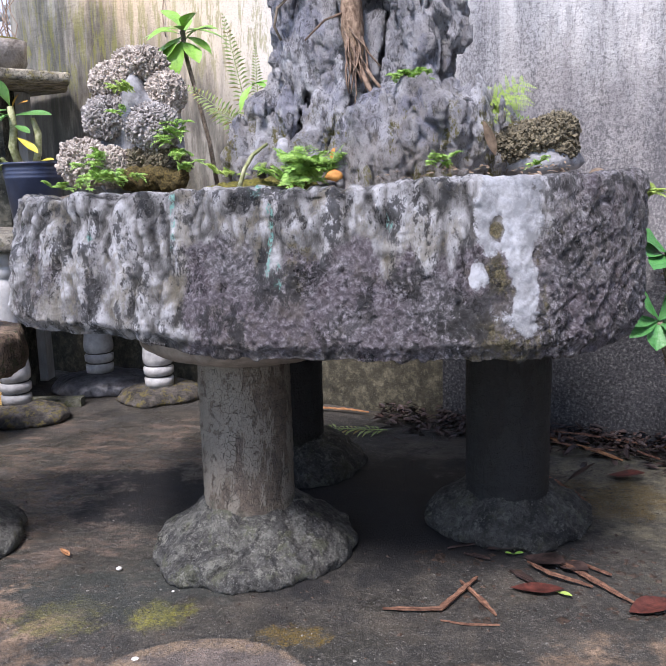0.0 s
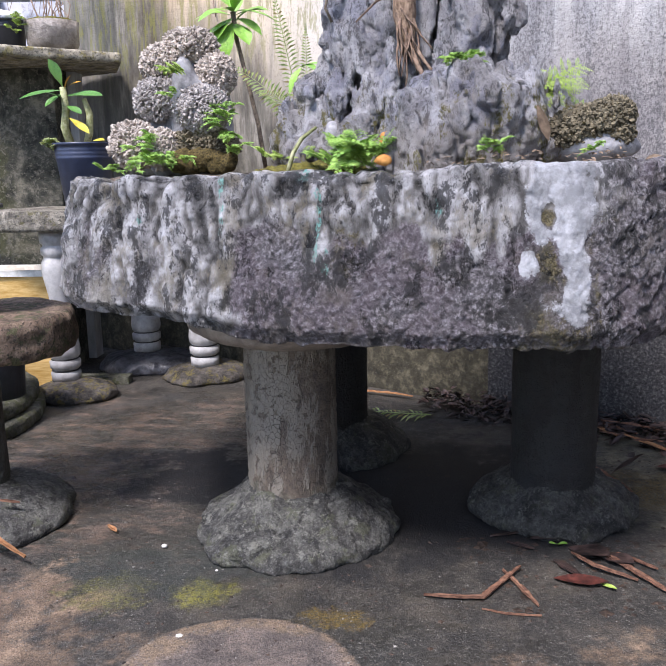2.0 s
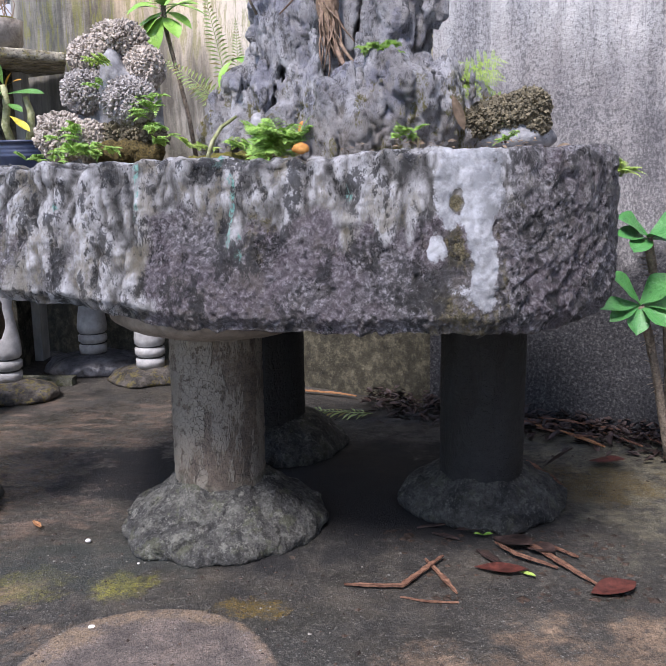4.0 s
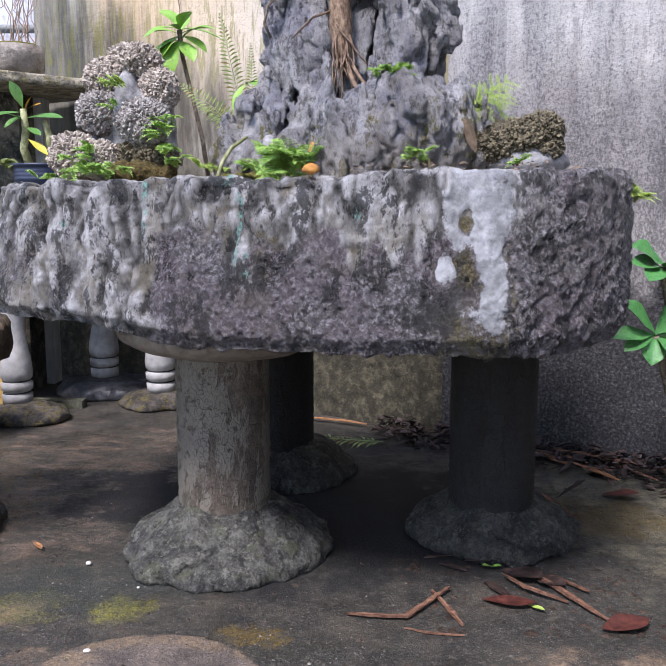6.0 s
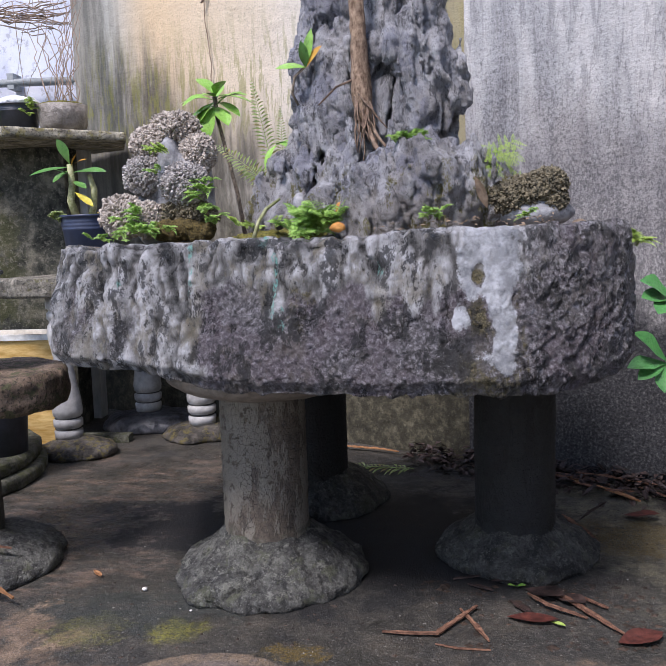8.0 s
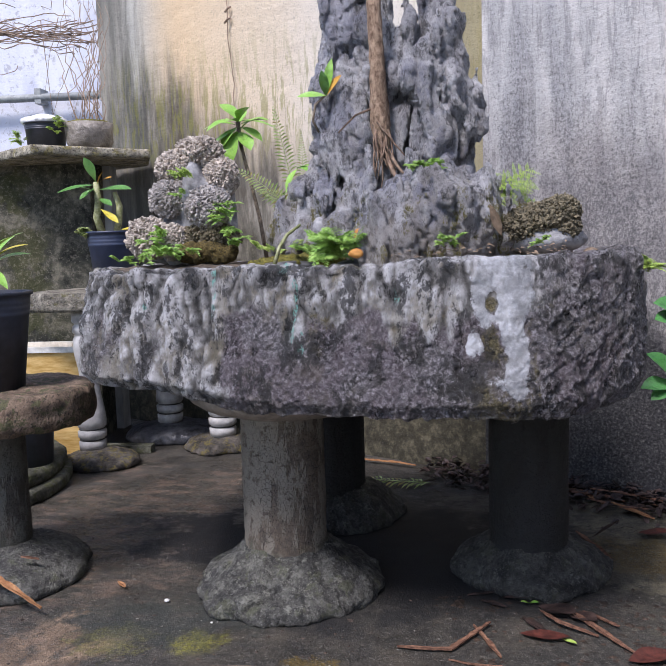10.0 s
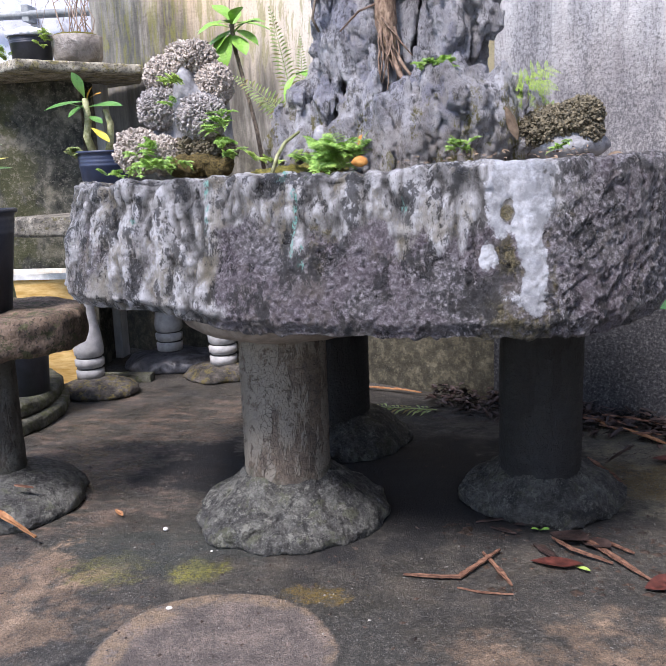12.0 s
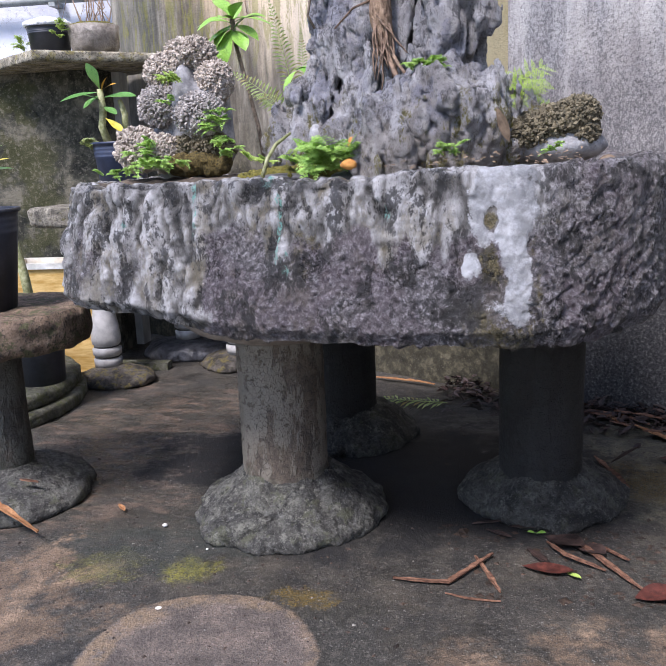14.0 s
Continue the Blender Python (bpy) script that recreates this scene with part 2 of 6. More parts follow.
    def mix(self, fac, a, b, blend="MIX"):
        n = self.t.nodes.new("ShaderNodeMix")
        n.data_type, n.blend_type = "RGBA", blend
        self.put(n.inputs["Factor"], fac)
        self.put(n.inputs[6], a)
        self.put(n.inputs[7], b)
        return n.outputs[2]

    def ramp(self, fac, stops):
        n = self.t.nodes.new("ShaderNodeValToRGB")
        e = n.color_ramp.elements
        while len(e) < len(stops):
            e.new(0.5)
        for el, (p, c) in zip(e, stops):
            el.position, el.color = p, (*c, 1) if isinstance(c, tuple) else (c, c, c, 1)
        self.put(n.inputs["Fac"], fac)
        return n.outputs["Color"]

    def bump(self, height, distance, strength=1.0, normal=None):
        n = self.t.nodes.new("ShaderNodeBump")
        n.inputs["Strength"].default_value, n.inputs["Distance"].default_value = strength, distance
        self.put(n.inputs["Height"], height)
        if normal is not None:
            self.t.links.new(normal, n.inputs["Normal"])
        return n.outputs["Normal"]

    def specks(self, colour, scale, pit, light, amount=0.7):
        """Small dark pits and pale grains scattered over a surface."""
        a = self.noise(scale, 4, 0.8, (1, 1, 1), (11, 5, 7))
        b = self.noise(scale * 1.7, 3, 0.8, (1, 1, 1), (2, 15, 3))
        c = self.mix(self.math("MULTIPLY", self.step(a, 0.40, 0.22), amount), colour, pit)
        return self.mix(self.math("MULTIPLY", self.step(b, 0.66, 0.82), amount), c, light)

    def done(self, colour, rough=0.8, normal=None, spec=0.5, through_light=0.0, coat=None):
        self.put(self.bsdf.inputs["Base Color"], colour)
        self.put(self.bsdf.inputs["Roughness"], rough)
        self.put(self.bsdf.inputs["Specular IOR Level"], spec)
        if normal is not None:
            self.t.links.new(normal, self.bsdf.inputs["Normal"])
        if through_light:
            self.bsdf.inputs["Subsurface Weight"].default_value = through_light
            self.bsdf.inputs["Subsurface Radius"].default_value = (0.01, 0.012, 0.004)
            self.bsdf.inputs["Subsurface Scale"].default_value = 0.3
        return self.m


def m_ground():
    s = Shader("wet_concrete")
    big, mid, fine = s.noise(1.6, 5, 0.6), s.noise(9, 7, 0.72, warp=0.4), s.noise(190, 4, 0.8)
    c = s.ramp(mid, [(0.2, (0.016, 0.015, 0.0135)), (0.5, (0.058, 0.053, 0.044)), (0.8, (0.14, 0.118, 0.090))])
    c = s.mix(s.step(big, 0.42, 0.62), c, s.mix(s.noise(30, 7, 0.8), (0.016, 0.0155, 0.0145), (0.095, 0.09, 0.072)))
    c = s.mix(s.math("MULTIPLY", s.step(s.noise(60, 6, 0.85), 0.50, 0.68), 0.5), c, (0.20, 0.18, 0.15))
    # pale olive concrete beside the wall's foot
    edge = s.math("MULTIPLY", s.spot((0.86, 2.02, 0), (0.36, 0.62, 1), 0.5, 8), s.step(s.noise(24, 6, 0.78), 0.25, 0.7))
    c = s.mix(s.math("MULTIPLY", edge, 0.8), c, s.ramp(mid, [(0.2, (0.13, 0.12, 0.075)), (0.8, (0.42, 0.38, 0.25))]))
    tan = s.math("MAXIMUM", s.spot((-0.70, 1.14, 0), (0.26, 0.20, 1), 0.8, 7), s.math("MAXIMUM", s.spot((0.62, 1.0, 0), (0.42, 0.20, 1), 0.7, 7), s.spot((-0.62, 1.30, 0), (0.05, 0.16, 1), 0.8, 16)))
    tan = s.math("MULTIPLY", tan, s.step(s.noise(26, 6, 0.8), 0.15, 0.5))
    c = s.mix(s.math("MULTIPLY", tan, 0.95), c, s.ramp(mid, [(0.2, (0.12, 0.085, 0.055)), (0.5, (0.29, 0.20, 0.13)), (0.8, (0.58, 0.41, 0.27))]))
    disc = s.spot((-0.197, 1.05, 0), (0.198, 0.198, 1), 0.035, 18, 1.03, 0.97)
    core = s.spot((-0.175, 1.045, 0), (0.182, 0.182, 1), 0.12, 10, 1.05, 0.85)
    c = s.mix(disc, c, s.ramp(s.noise(14, 6, 0.75), [(0.2, (0.10, 0.083, 0.073)), (0.5, (0.21, 0.17, 0.145)), (0.8, (0.38, 0.29, 0.235))]))
    ring = s.math("MULTIPLY", s.math("MULTIPLY", disc, s.math("SUBTRACT", 1, core)), s.step(s.noise(40, 5, 0.75), 0.25, 0.6))
    c = s.mix(s.math("MULTIPLY", ring, 0.8), c, (0.40, 0.285, 0.175))
    # reddish floor, its colour raised to stand in for reflections on the wet concrete
    red = s.math("MULTIPLY", s.spot((-0.75, 2.0, 0), (0.5, 0.7, 1), 0.6, 5), s.step(s.noise(9, 6, 0.75, (1, 2.5, 1)), 0.4, 0.75))
    c = s.mix(s.math("MULTIPLY", red, 0.75), c, s.mix(mid, (0.14, 0.095, 0.072), (0.50, 0.35, 0.26)))
    # the trough's shade painted into the floor as a near-black patch
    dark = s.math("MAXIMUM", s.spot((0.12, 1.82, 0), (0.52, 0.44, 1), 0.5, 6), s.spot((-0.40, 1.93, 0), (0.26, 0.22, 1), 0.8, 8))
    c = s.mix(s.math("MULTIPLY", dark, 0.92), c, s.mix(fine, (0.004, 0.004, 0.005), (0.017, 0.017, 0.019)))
    moss = s.math("MAXIMUM", s.spot((-0.312, 1.335, 0), (0.062, 0.058, 1), 0.5, 26, 1.15, 0.4), s.math("MULTIPLY", s.spot((-0.49, 1.335, 0), (0.09, 0.07, 1), 0.7, 26), 0.45))
    moss = s.math("MULTIPLY", moss, s.step(s.noise(150, 4, 0.8), 0.30, 0.58))
    c = s.mix(moss, c, s.mix(s.noise(230, 3), (0.12, 0.12, 0.02), (0.50, 0.46, 0.07)))
    moss2 = s.math("MAXIMUM", s.spot((-0.055, 1.255, 0), (0.062, 0.035, 1), 0.8, 35), s.math("MULTIPLY", s.spot((0.70, 1.84, 0), (0.16, 0.13, 1), 0.7, 14), 0.75))
    c = s.mix(s.math("MULTIPLY", moss2, s.step(fine, 0.38, 0.56)), c, s.mix(s.noise(210, 3), (0.12, 0.075, 0.012), (0.34, 0.23, 0.045)))
    algae = s.math("MULTIPLY", s.spot((-0.40, 1.44, 0), (0.24, 0.12, 1), 0.6, 14), 0.55)
    c = s.mix(algae, c, s.mix(fine, (0.022, 0.034, 0.030), (0.065, 0.085, 0.075)))
    grit = s.math("MULTIPLY", s.step(s.cells(150), 0.26, 0.16), s.step(s.noise(28, 3), 0.4, 0.7))
    c = s.mix(s.math("MULTIPLY", s.math("MULTIPLY", grit, s.math("SUBTRACT", 1, dark)), 0.7), c, (0.34, 0.335, 0.30))
    c = s.mix(s.math("MULTIPLY", s.step(fine, 0.5, 0.7), 0.35), c, (0.025, 0.024, 0.022))
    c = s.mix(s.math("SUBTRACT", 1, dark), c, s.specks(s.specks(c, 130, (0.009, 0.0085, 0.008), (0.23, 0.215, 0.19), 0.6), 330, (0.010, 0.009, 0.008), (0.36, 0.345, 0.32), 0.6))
    c = s.mix(1.0, c, s.ramp(s.noise(240, 5, 0.9), [(0.22, 0.25), (0.5, 0.72), (0.7, 1.0)]), "MULTIPLY")
    wet = s.step(s.noise(3.2, 4, 0.6, (1, 1.6, 1)), 0.34, 0.62)
    wet = s.math("MAXIMUM", s.math("MULTIPLY", wet, 0.7), s.spot((-0.66, 2.15, 0), (0.5, 0.62, 1), 0.5, 6))
    wet = s.math("MULTIPLY", wet, s.step(s.noise(20, 5, 0.7, (1, 2.2, 1)), 0.1, 0.5))
    wet = s.math("MULTIPLY", wet, s.math("SUBTRACT", 1, s.math("MAXIMUM", s.math("MAXIMUM", tan, disc), dark)))
    rough = s.math("SUBTRACT", 0.78, s.math("MULTIPLY", wet, 0.52))
    rough = s.math("ADD", rough, s.math("MULTIPLY", s.math("SUBTRACT", fine, 0.5), 0.2))
    h = s.math("ADD", s.math("MULTIPLY", fine, 0.6), s.math("ADD", s.noise(55, 6, 0.8), s.math("MULTIPLY", grit, 0.5)))
    h = s.math("MULTIPLY", h, s.math("SUBTRACT", 1, s.math("MULTIPLY", wet, 0.55)))
    return s.done(c, rough, s.bump(h, 0.0036, 1.0), 0.55)


def m_wall(name, house):
    """Lime-washed masonry: run-off streaks from the top, black mould from the ground."""
    s = Shader(name)
    z = s.axis(2)
    mid, fine = s.noise(5, 6, 0.65), s.noise(130, 4, 0.75)
    streak = s.noise(9, 6, 0.68, (1, 1, 0.12), warp=0.3)
    thin = s.noise(38, 5, 0.75, (1, 1, 0.14), (3, 0, 0), 0.4)
    if house:
        x = s.axis(0)
        c = s.mix(s.step(x, -1.15, -0.85), (0.48, 0.48, 0.44), (0.70, 0.53, 0.34))
        c = s.mix(s.step(x, -0.95, -0.45), c, (0.69, 0.58, 0.44))
        c = s.mix(s.step(x, -0.5, -0.1), c, (0.68, 0.63, 0.56))
        away = s.math("MAXIMUM", s.math("ADD", x, 0.88), 0.0)
        edge = s.math("ADD", s.math("MULTIPLY", s.math("SUBTRACT", streak, 0.5), 0.55), s.math("ADD", z, s.math("MULTIPLY", away, 0.75)))
        stain = s.step(edge, 1.72, 1.34)
        c = s.mix(s.math("MULTIPLY", stain, 0.9), c, s.ramp(s.noise(24, 5, 0.7, (1, 1, 0.2)), [(0.3, (0.035, 0.035, 0.032)), (0.55, (0.12, 0.115, 0.098)), (0.75, (0.27, 0.25, 0.215))]))
        corner = s.step(s.math("ADD", x, s.math("MULTIPLY", s.math("SUBTRACT", streak, 0.5), 0.25)), -1.05, -1.2)
        c = s.mix(s.math("MULTIPLY", corner, 0.8), c, s.ramp(streak, [(0.35, (0.10, 0.10, 0.085)), (0.65, (0.33, 0.31, 0.27))]))
        algae = s.math("MULTIPLY", s.step(thin, 0.5, 0.62), s.math("MULTIPLY", s.step(z, 1.75, 1.35), s.step(z, 1.05, 1.3)))
        c = s.mix(s.math("MULTIPLY", algae, 0.55), c, (0.22, 0.22, 0.04))
        olive = s.step(s.math("ADD", x, s.math("MULTIPLY", s.math("SUBTRACT", mid, 0.5), 0.05)), 0.2, 0.26)
        c = s.mix(s.math("MULTIPLY", olive, 0.85), c, s.mix(streak, (0.14, 0.12, 0.05), (0.36, 0.31, 0.16)))
        damp = s.step(s.math("ADD", z, s.math("MULTIPLY", s.math("SUBTRACT", mid, 0.5), 0.5)), 0.95, 0.6)
        low = s.specks(s.ramp(s.noise(26, 6, 0.78), [(0.2, (0.016, 0.0155, 0.011)), (0.5, (0.058, 0.052, 0.035)), (0.8, (0.17, 0.155, 0.105))]), 120, (0.012, 0.012, 0.01), (0.28, 0.26, 0.2), 0.6)
    else:
        c = s.ramp(streak, [(0.2, (0.33, 0.33, 0.34)), (0.5, (0.48, 0.475, 0.47)), (0.8, (0.64, 0.62, 0.60))])
        c = s.mix(s.math("MULTIPLY", s.step(thin, 0.52, 0.66), 0.55), c, (0.24, 0.235, 0.24))
        dim = s.step(s.math("ADD", z, s.math("MULTIPLY", s.math("SUBTRACT", s.noise(7, 5, 0.7, (1, 1, 0.3)), 0.5), 0.6)), 1.30, 0.9)
        c = s.mix(s.math("MULTIPLY", dim, 0.75), c, s.ramp(mid, [(0.3, (0.17, 0.155, 0.16)), (0.7, (0.36, 0.335, 0.32))]))
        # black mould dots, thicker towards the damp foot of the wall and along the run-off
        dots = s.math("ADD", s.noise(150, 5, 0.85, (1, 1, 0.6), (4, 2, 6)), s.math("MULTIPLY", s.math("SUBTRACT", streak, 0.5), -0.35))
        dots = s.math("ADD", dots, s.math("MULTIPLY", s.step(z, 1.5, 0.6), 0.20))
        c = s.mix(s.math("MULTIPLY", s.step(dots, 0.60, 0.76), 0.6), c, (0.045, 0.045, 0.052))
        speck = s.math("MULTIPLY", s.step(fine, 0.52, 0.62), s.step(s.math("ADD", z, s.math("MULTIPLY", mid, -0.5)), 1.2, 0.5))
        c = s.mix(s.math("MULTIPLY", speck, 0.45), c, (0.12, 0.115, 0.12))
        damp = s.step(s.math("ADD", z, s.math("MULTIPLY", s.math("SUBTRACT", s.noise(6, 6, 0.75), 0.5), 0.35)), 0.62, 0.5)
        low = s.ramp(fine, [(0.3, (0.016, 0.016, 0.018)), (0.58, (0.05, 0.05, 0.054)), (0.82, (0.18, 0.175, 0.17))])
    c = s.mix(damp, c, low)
    c = s.mix(s.math("MULTIPLY", s.step(fine, 0.55, 0.72), 0.3), c, (0.05, 0.05, 0.05))
    h = s.math("ADD", s.math("MULTIPLY", fine, 0.8), s.math("ADD", mid, s.math("MULTIPLY", s.noise(40, 4, 0.7), 0.5)))
    return s.done(c, 0.85, s.bump(h, 0.0025, 0.8), 0.3)


def m_farwall():
    s = Shader("pale_blue_render")
    n = s.noise(3, 6, 0.65, (1, 1, 0.4))
    c = s.ramp(n, [(0.2, (0.55, 0.58, 0.70)), (0.5, (0.72, 0.75, 0.86)), (0.8, (0.82, 0.84, 0.90))])
    c = s.mix(s.math("MULTIPLY", s.step(s.noise(22, 5, 0.75), 0.58, 0.7), 0.5), c, (0.3, 0.3, 0.33))
    return s.done(c, 0.9, s.bump(s.noise(60, 4), 0.004, 0.6), 0.2)


def m_mosswall():
    s = Shader("mossy_render")
    mid, fine = s.noise(8, 7, 0.72, warp=0.3), s.noise(70, 5, 0.75)
    c = s.ramp(mid, [(0.3, (0.018, 0.02, 0.018)), (0.5, (0.075, 0.075, 0.06)), (0.68, (0.2, 0.185, 0.145))])
    green = s.math("MULTIPLY", s.step(s.noise(5, 5, 0.7), 0.45, 0.62), s.step(s.axis(0), -1.3, -1.55))
    c = s.mix(s.math("MULTIPLY", green, 0.8), c, s.mix(fine, (0.03, 0.035, 0.015), (0.11, 0.11, 0.05)))
    c = s.mix(s.math("MULTIPLY", s.step(fine, 0.55, 0.68), 0.5), c, (0.24, 0.22, 0.18))
    return s.done(c, 0.9, s.bump(s.math("ADD", fine, mid), 0.008, 0.8), 0.2)


def m_slab(name, base, moss, moss_at=0.55):
    s = Shader(name)
    mid, fine = s.noise(18, 6, 0.72), s.noise(110, 4, 0.75)
    c = s.ramp(mid, [(0.28, tuple(v * 0.3 for v in base)), (0.5, base), (0.75, tuple(min(0.7, v * 1.9) for v in base))])
    c = s.mix(s.math("MULTIPLY", s.step(s.noise(30, 5, 0.75, (1, 1, 1), (5, 2, 0)), moss_at, moss_at + 0.1), 0.85), c, s.mix(fine, tuple(v * 0.4 for v in moss), moss))
    c = s.mix(s.math("MULTIPLY", s.step(fine, 0.56, 0.66), 0.7), c, (0.03, 0.03, 0.028))
    return s.done(c, 0.82, s.bump(s.math("ADD", fine, s.math("MULTIPLY", mid, 1.5)), 0.006, 0.9), 0.35)


def m_trough():
    s = Shader("basalt_with_cement_runs")
    fine, grain = s.noise(90, 6, 0.8), s.noise(300, 4, 0.8)
    scale = s.noise(120, 5, 0.8, warp=0.4)
    stone = s.ramp(scale, [(0.2, (0.016, 0.015, 0.017)), (0.40, (0.078, 0.072, 0.077)), (0.55, (0.22, 0.205, 0.218)), (0.75, (0.58, 0.56, 0.59))])
    stone = s.mix(s.math("MULTIPLY", s.step(s.noise(6, 4, 0.6, (1, 1, 1), (2, 0, 1)), 0.42, 0.62), 0.35), stone, (0.13, 0.09, 0.115))
    stone = s.mix(s.math("MULTIPLY", s.step(s.noise(9, 6, 0.75, (1, 1, 1), (7, 0, 3)), 0.54, 0.68), 0.4), stone, (0.16, 0.135, 0.10))
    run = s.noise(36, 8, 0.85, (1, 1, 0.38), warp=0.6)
    # dark creases, pale crests: weathering plus shading of the folds put into the colour
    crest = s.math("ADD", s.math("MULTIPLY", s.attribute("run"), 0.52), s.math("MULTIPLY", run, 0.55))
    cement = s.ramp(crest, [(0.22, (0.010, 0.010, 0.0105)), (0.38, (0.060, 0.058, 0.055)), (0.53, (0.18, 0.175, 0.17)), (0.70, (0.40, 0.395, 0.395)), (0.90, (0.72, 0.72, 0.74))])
    cement = s.mix(s.math("MULTIPLY", s.step(s.noise(12, 6, 0.75, (1, 1, 0.5), (1, 4, 2)), 0.52, 0.64), 0.55), cement, s.mix(fine, (0.09, 0.08, 0.055), (0.40, 0.35, 0.25)))
    coat = s.attribute("coat")
    c = s.mix(s.step(s.math("ADD", coat, s.math("MULTIPLY", s.math("SUBTRACT", s.noise(48, 7, 0.85, (1, 1, 0.45)), 0.5), 1.1)), 0.3, 0.7), stone, cement)
    dirt = s.attribute("dirt")
    c = s.mix(s.step(s.math("ADD", dirt, s.math("MULTIPLY", s.math("SUBTRACT", s.noise(50, 7, 0.85), 0.5), 1.7)), 0.45, 0.85), c, s.ramp(grain, [(0.25, (0.03, 0.028, 0.016)), (0.5, (0.13, 0.11, 0.055)), (0.75, (0.30, 0.26, 0.15))]))
    lime = s.attribute("lime")
    c = s.mix(s.step(s.math("ADD", lime, s.math("MULTIPLY", s.math("SUBTRACT", s.noise(40, 7, 0.8), 0.5), 1.0)), 0.42, 0.56), c, s.mix(s.step(s.noise(20, 6, 0.75), 0.3, 0.75), (0.34, 0.35, 0.37), (0.76, 0.78, 0.82)))
    teal = s.math("MULTIPLY", s.attribute("teal"), s.step(s.noise(120, 5, 0.8, (1, 1, 0.5)), 0.42, 0.66))
    c = s.mix(s.step(teal, 0.3, 0.7), c, s.mix(fine, (0.10, 0.34, 0.29), (0.34, 0.62, 0.56)))
    mould = s.math("MULTIPLY", s.step(s.noise(21, 7, 0.8, (1, 1, 0.55), (9, 9, 0)), 0.52, 0.60), s.math("SUBTRACT", 1, lime))
    c = s.mix(s.math("MULTIPLY", mould, 0.85), c, (0.016, 0.016, 0.016))
    c = s.mix(s.math("SUBTRACT", 1, lime), c, s.specks(c, 260, (0.012, 0.012, 0.012), (0.56, 0.55, 0.57), 0.45))
    rough = s.math("SUBTRACT", 0.36, s.math("MULTIPLY", s.step(s.noise(9, 4), 0.35, 0.7), 0.12))
    rough = s.math("SUBTRACT", rough, s.math("MULTIPLY", coat, 0.08))
    h = s.math("ADD", s.math("MULTIPLY", scale, 1.1), s.math("MULTIPLY", grain, 0.5))
    h = s.math("ADD", s.math("MULTIPLY", h, s.math("SUBTRACT", 1, s.math("MULTIPLY", s.math("MAXIMUM", coat, lime), 0.35))), s.math("MULTIPLY", run, 0.7))
    return s.done(c, rough, s.bump(h, 0.0065, 1.0), 0.8)


def m_pillar(name, paint, blackness):
    """Painted cement, cracked and peeling to brown, turned near-black by a given amount."""
    s = Shader(name)
    crack = s.step(s.math("ADD", s.cells(95, "DISTANCE_TO_EDGE", (1, 1, 0.7)), s.math("MULTIPLY", s.noise(70, 4, 0.7), 0.09)), 0.085, 0.05)
    area = s.step(s.noise(11, 5, 0.7, (1, 1, 0.3)), 0.53, 0.64)
    c = s.mix(s.noise(20, 5, 0.7), tuple(v * 0.8 for v in paint), paint)
    brown = s.ramp(s.noise(35, 5, 0.75), [(0.2, tuple(v * 0.25 for v in paint)), (0.6, (paint[0] * 0.55, paint[1] * 0.48, paint[2] * 0.45)), (0.85, tuple(v * 0.8 for v in paint))])
    peeled = s.math("MAXIMUM", s.step(s.noise(7, 6, 0.72, (1, 1, 0.35), (4, 1, 0)), 0.5, 0.56), s.step(s.noise(40, 5, 0.75), 0.6, 0.66))
    c = s.mix(peeled, c, brown)
    c = s.mix(s.math("MULTIPLY", s.math("MULTIPLY", crack, area), 0.85), c, (0.035, 0.03, 0.026))
    top = s.math("ADD", s.axis(2), s.math("MULTIPLY", s.noise(16, 5, 0.7), 0.12))
    c = s.mix(s.math("MULTIPLY", s.step(top, 0.19, 0.15), 0.9), c, s.mix(s.noise(90, 4), tuple(v * 0.15 for v in paint), (paint[0] * 0.5, paint[1] * 0.53, paint[2] * 0.45)))
    if blackness:
        c = s.mix(s.math("MULTIPLY", s.step(s.noise(12, 5, 0.7, (1, 1, 0.4)), 0.75, 0.35), blackness), c, s.mix(s.noise(60, 4, 0.7), (0.008, 0.008, 0.009), (0.03, 0.03, 0.03)))
    h = s.math("ADD", s.math("MULTIPLY", crack, -0.6), s.math("SUBTRACT", s.noise(60, 5, 0.7), s.math("MULTIPLY", peeled, 0.5)))
    c = s.specks(c, 120, tuple(v * 0.12 for v in paint), tuple(min(0.8, v * 1.5) for v in paint), 0.22)
    return s.done(c, 0.62, s.bump(h, 0.005, 0.9), 0.45)


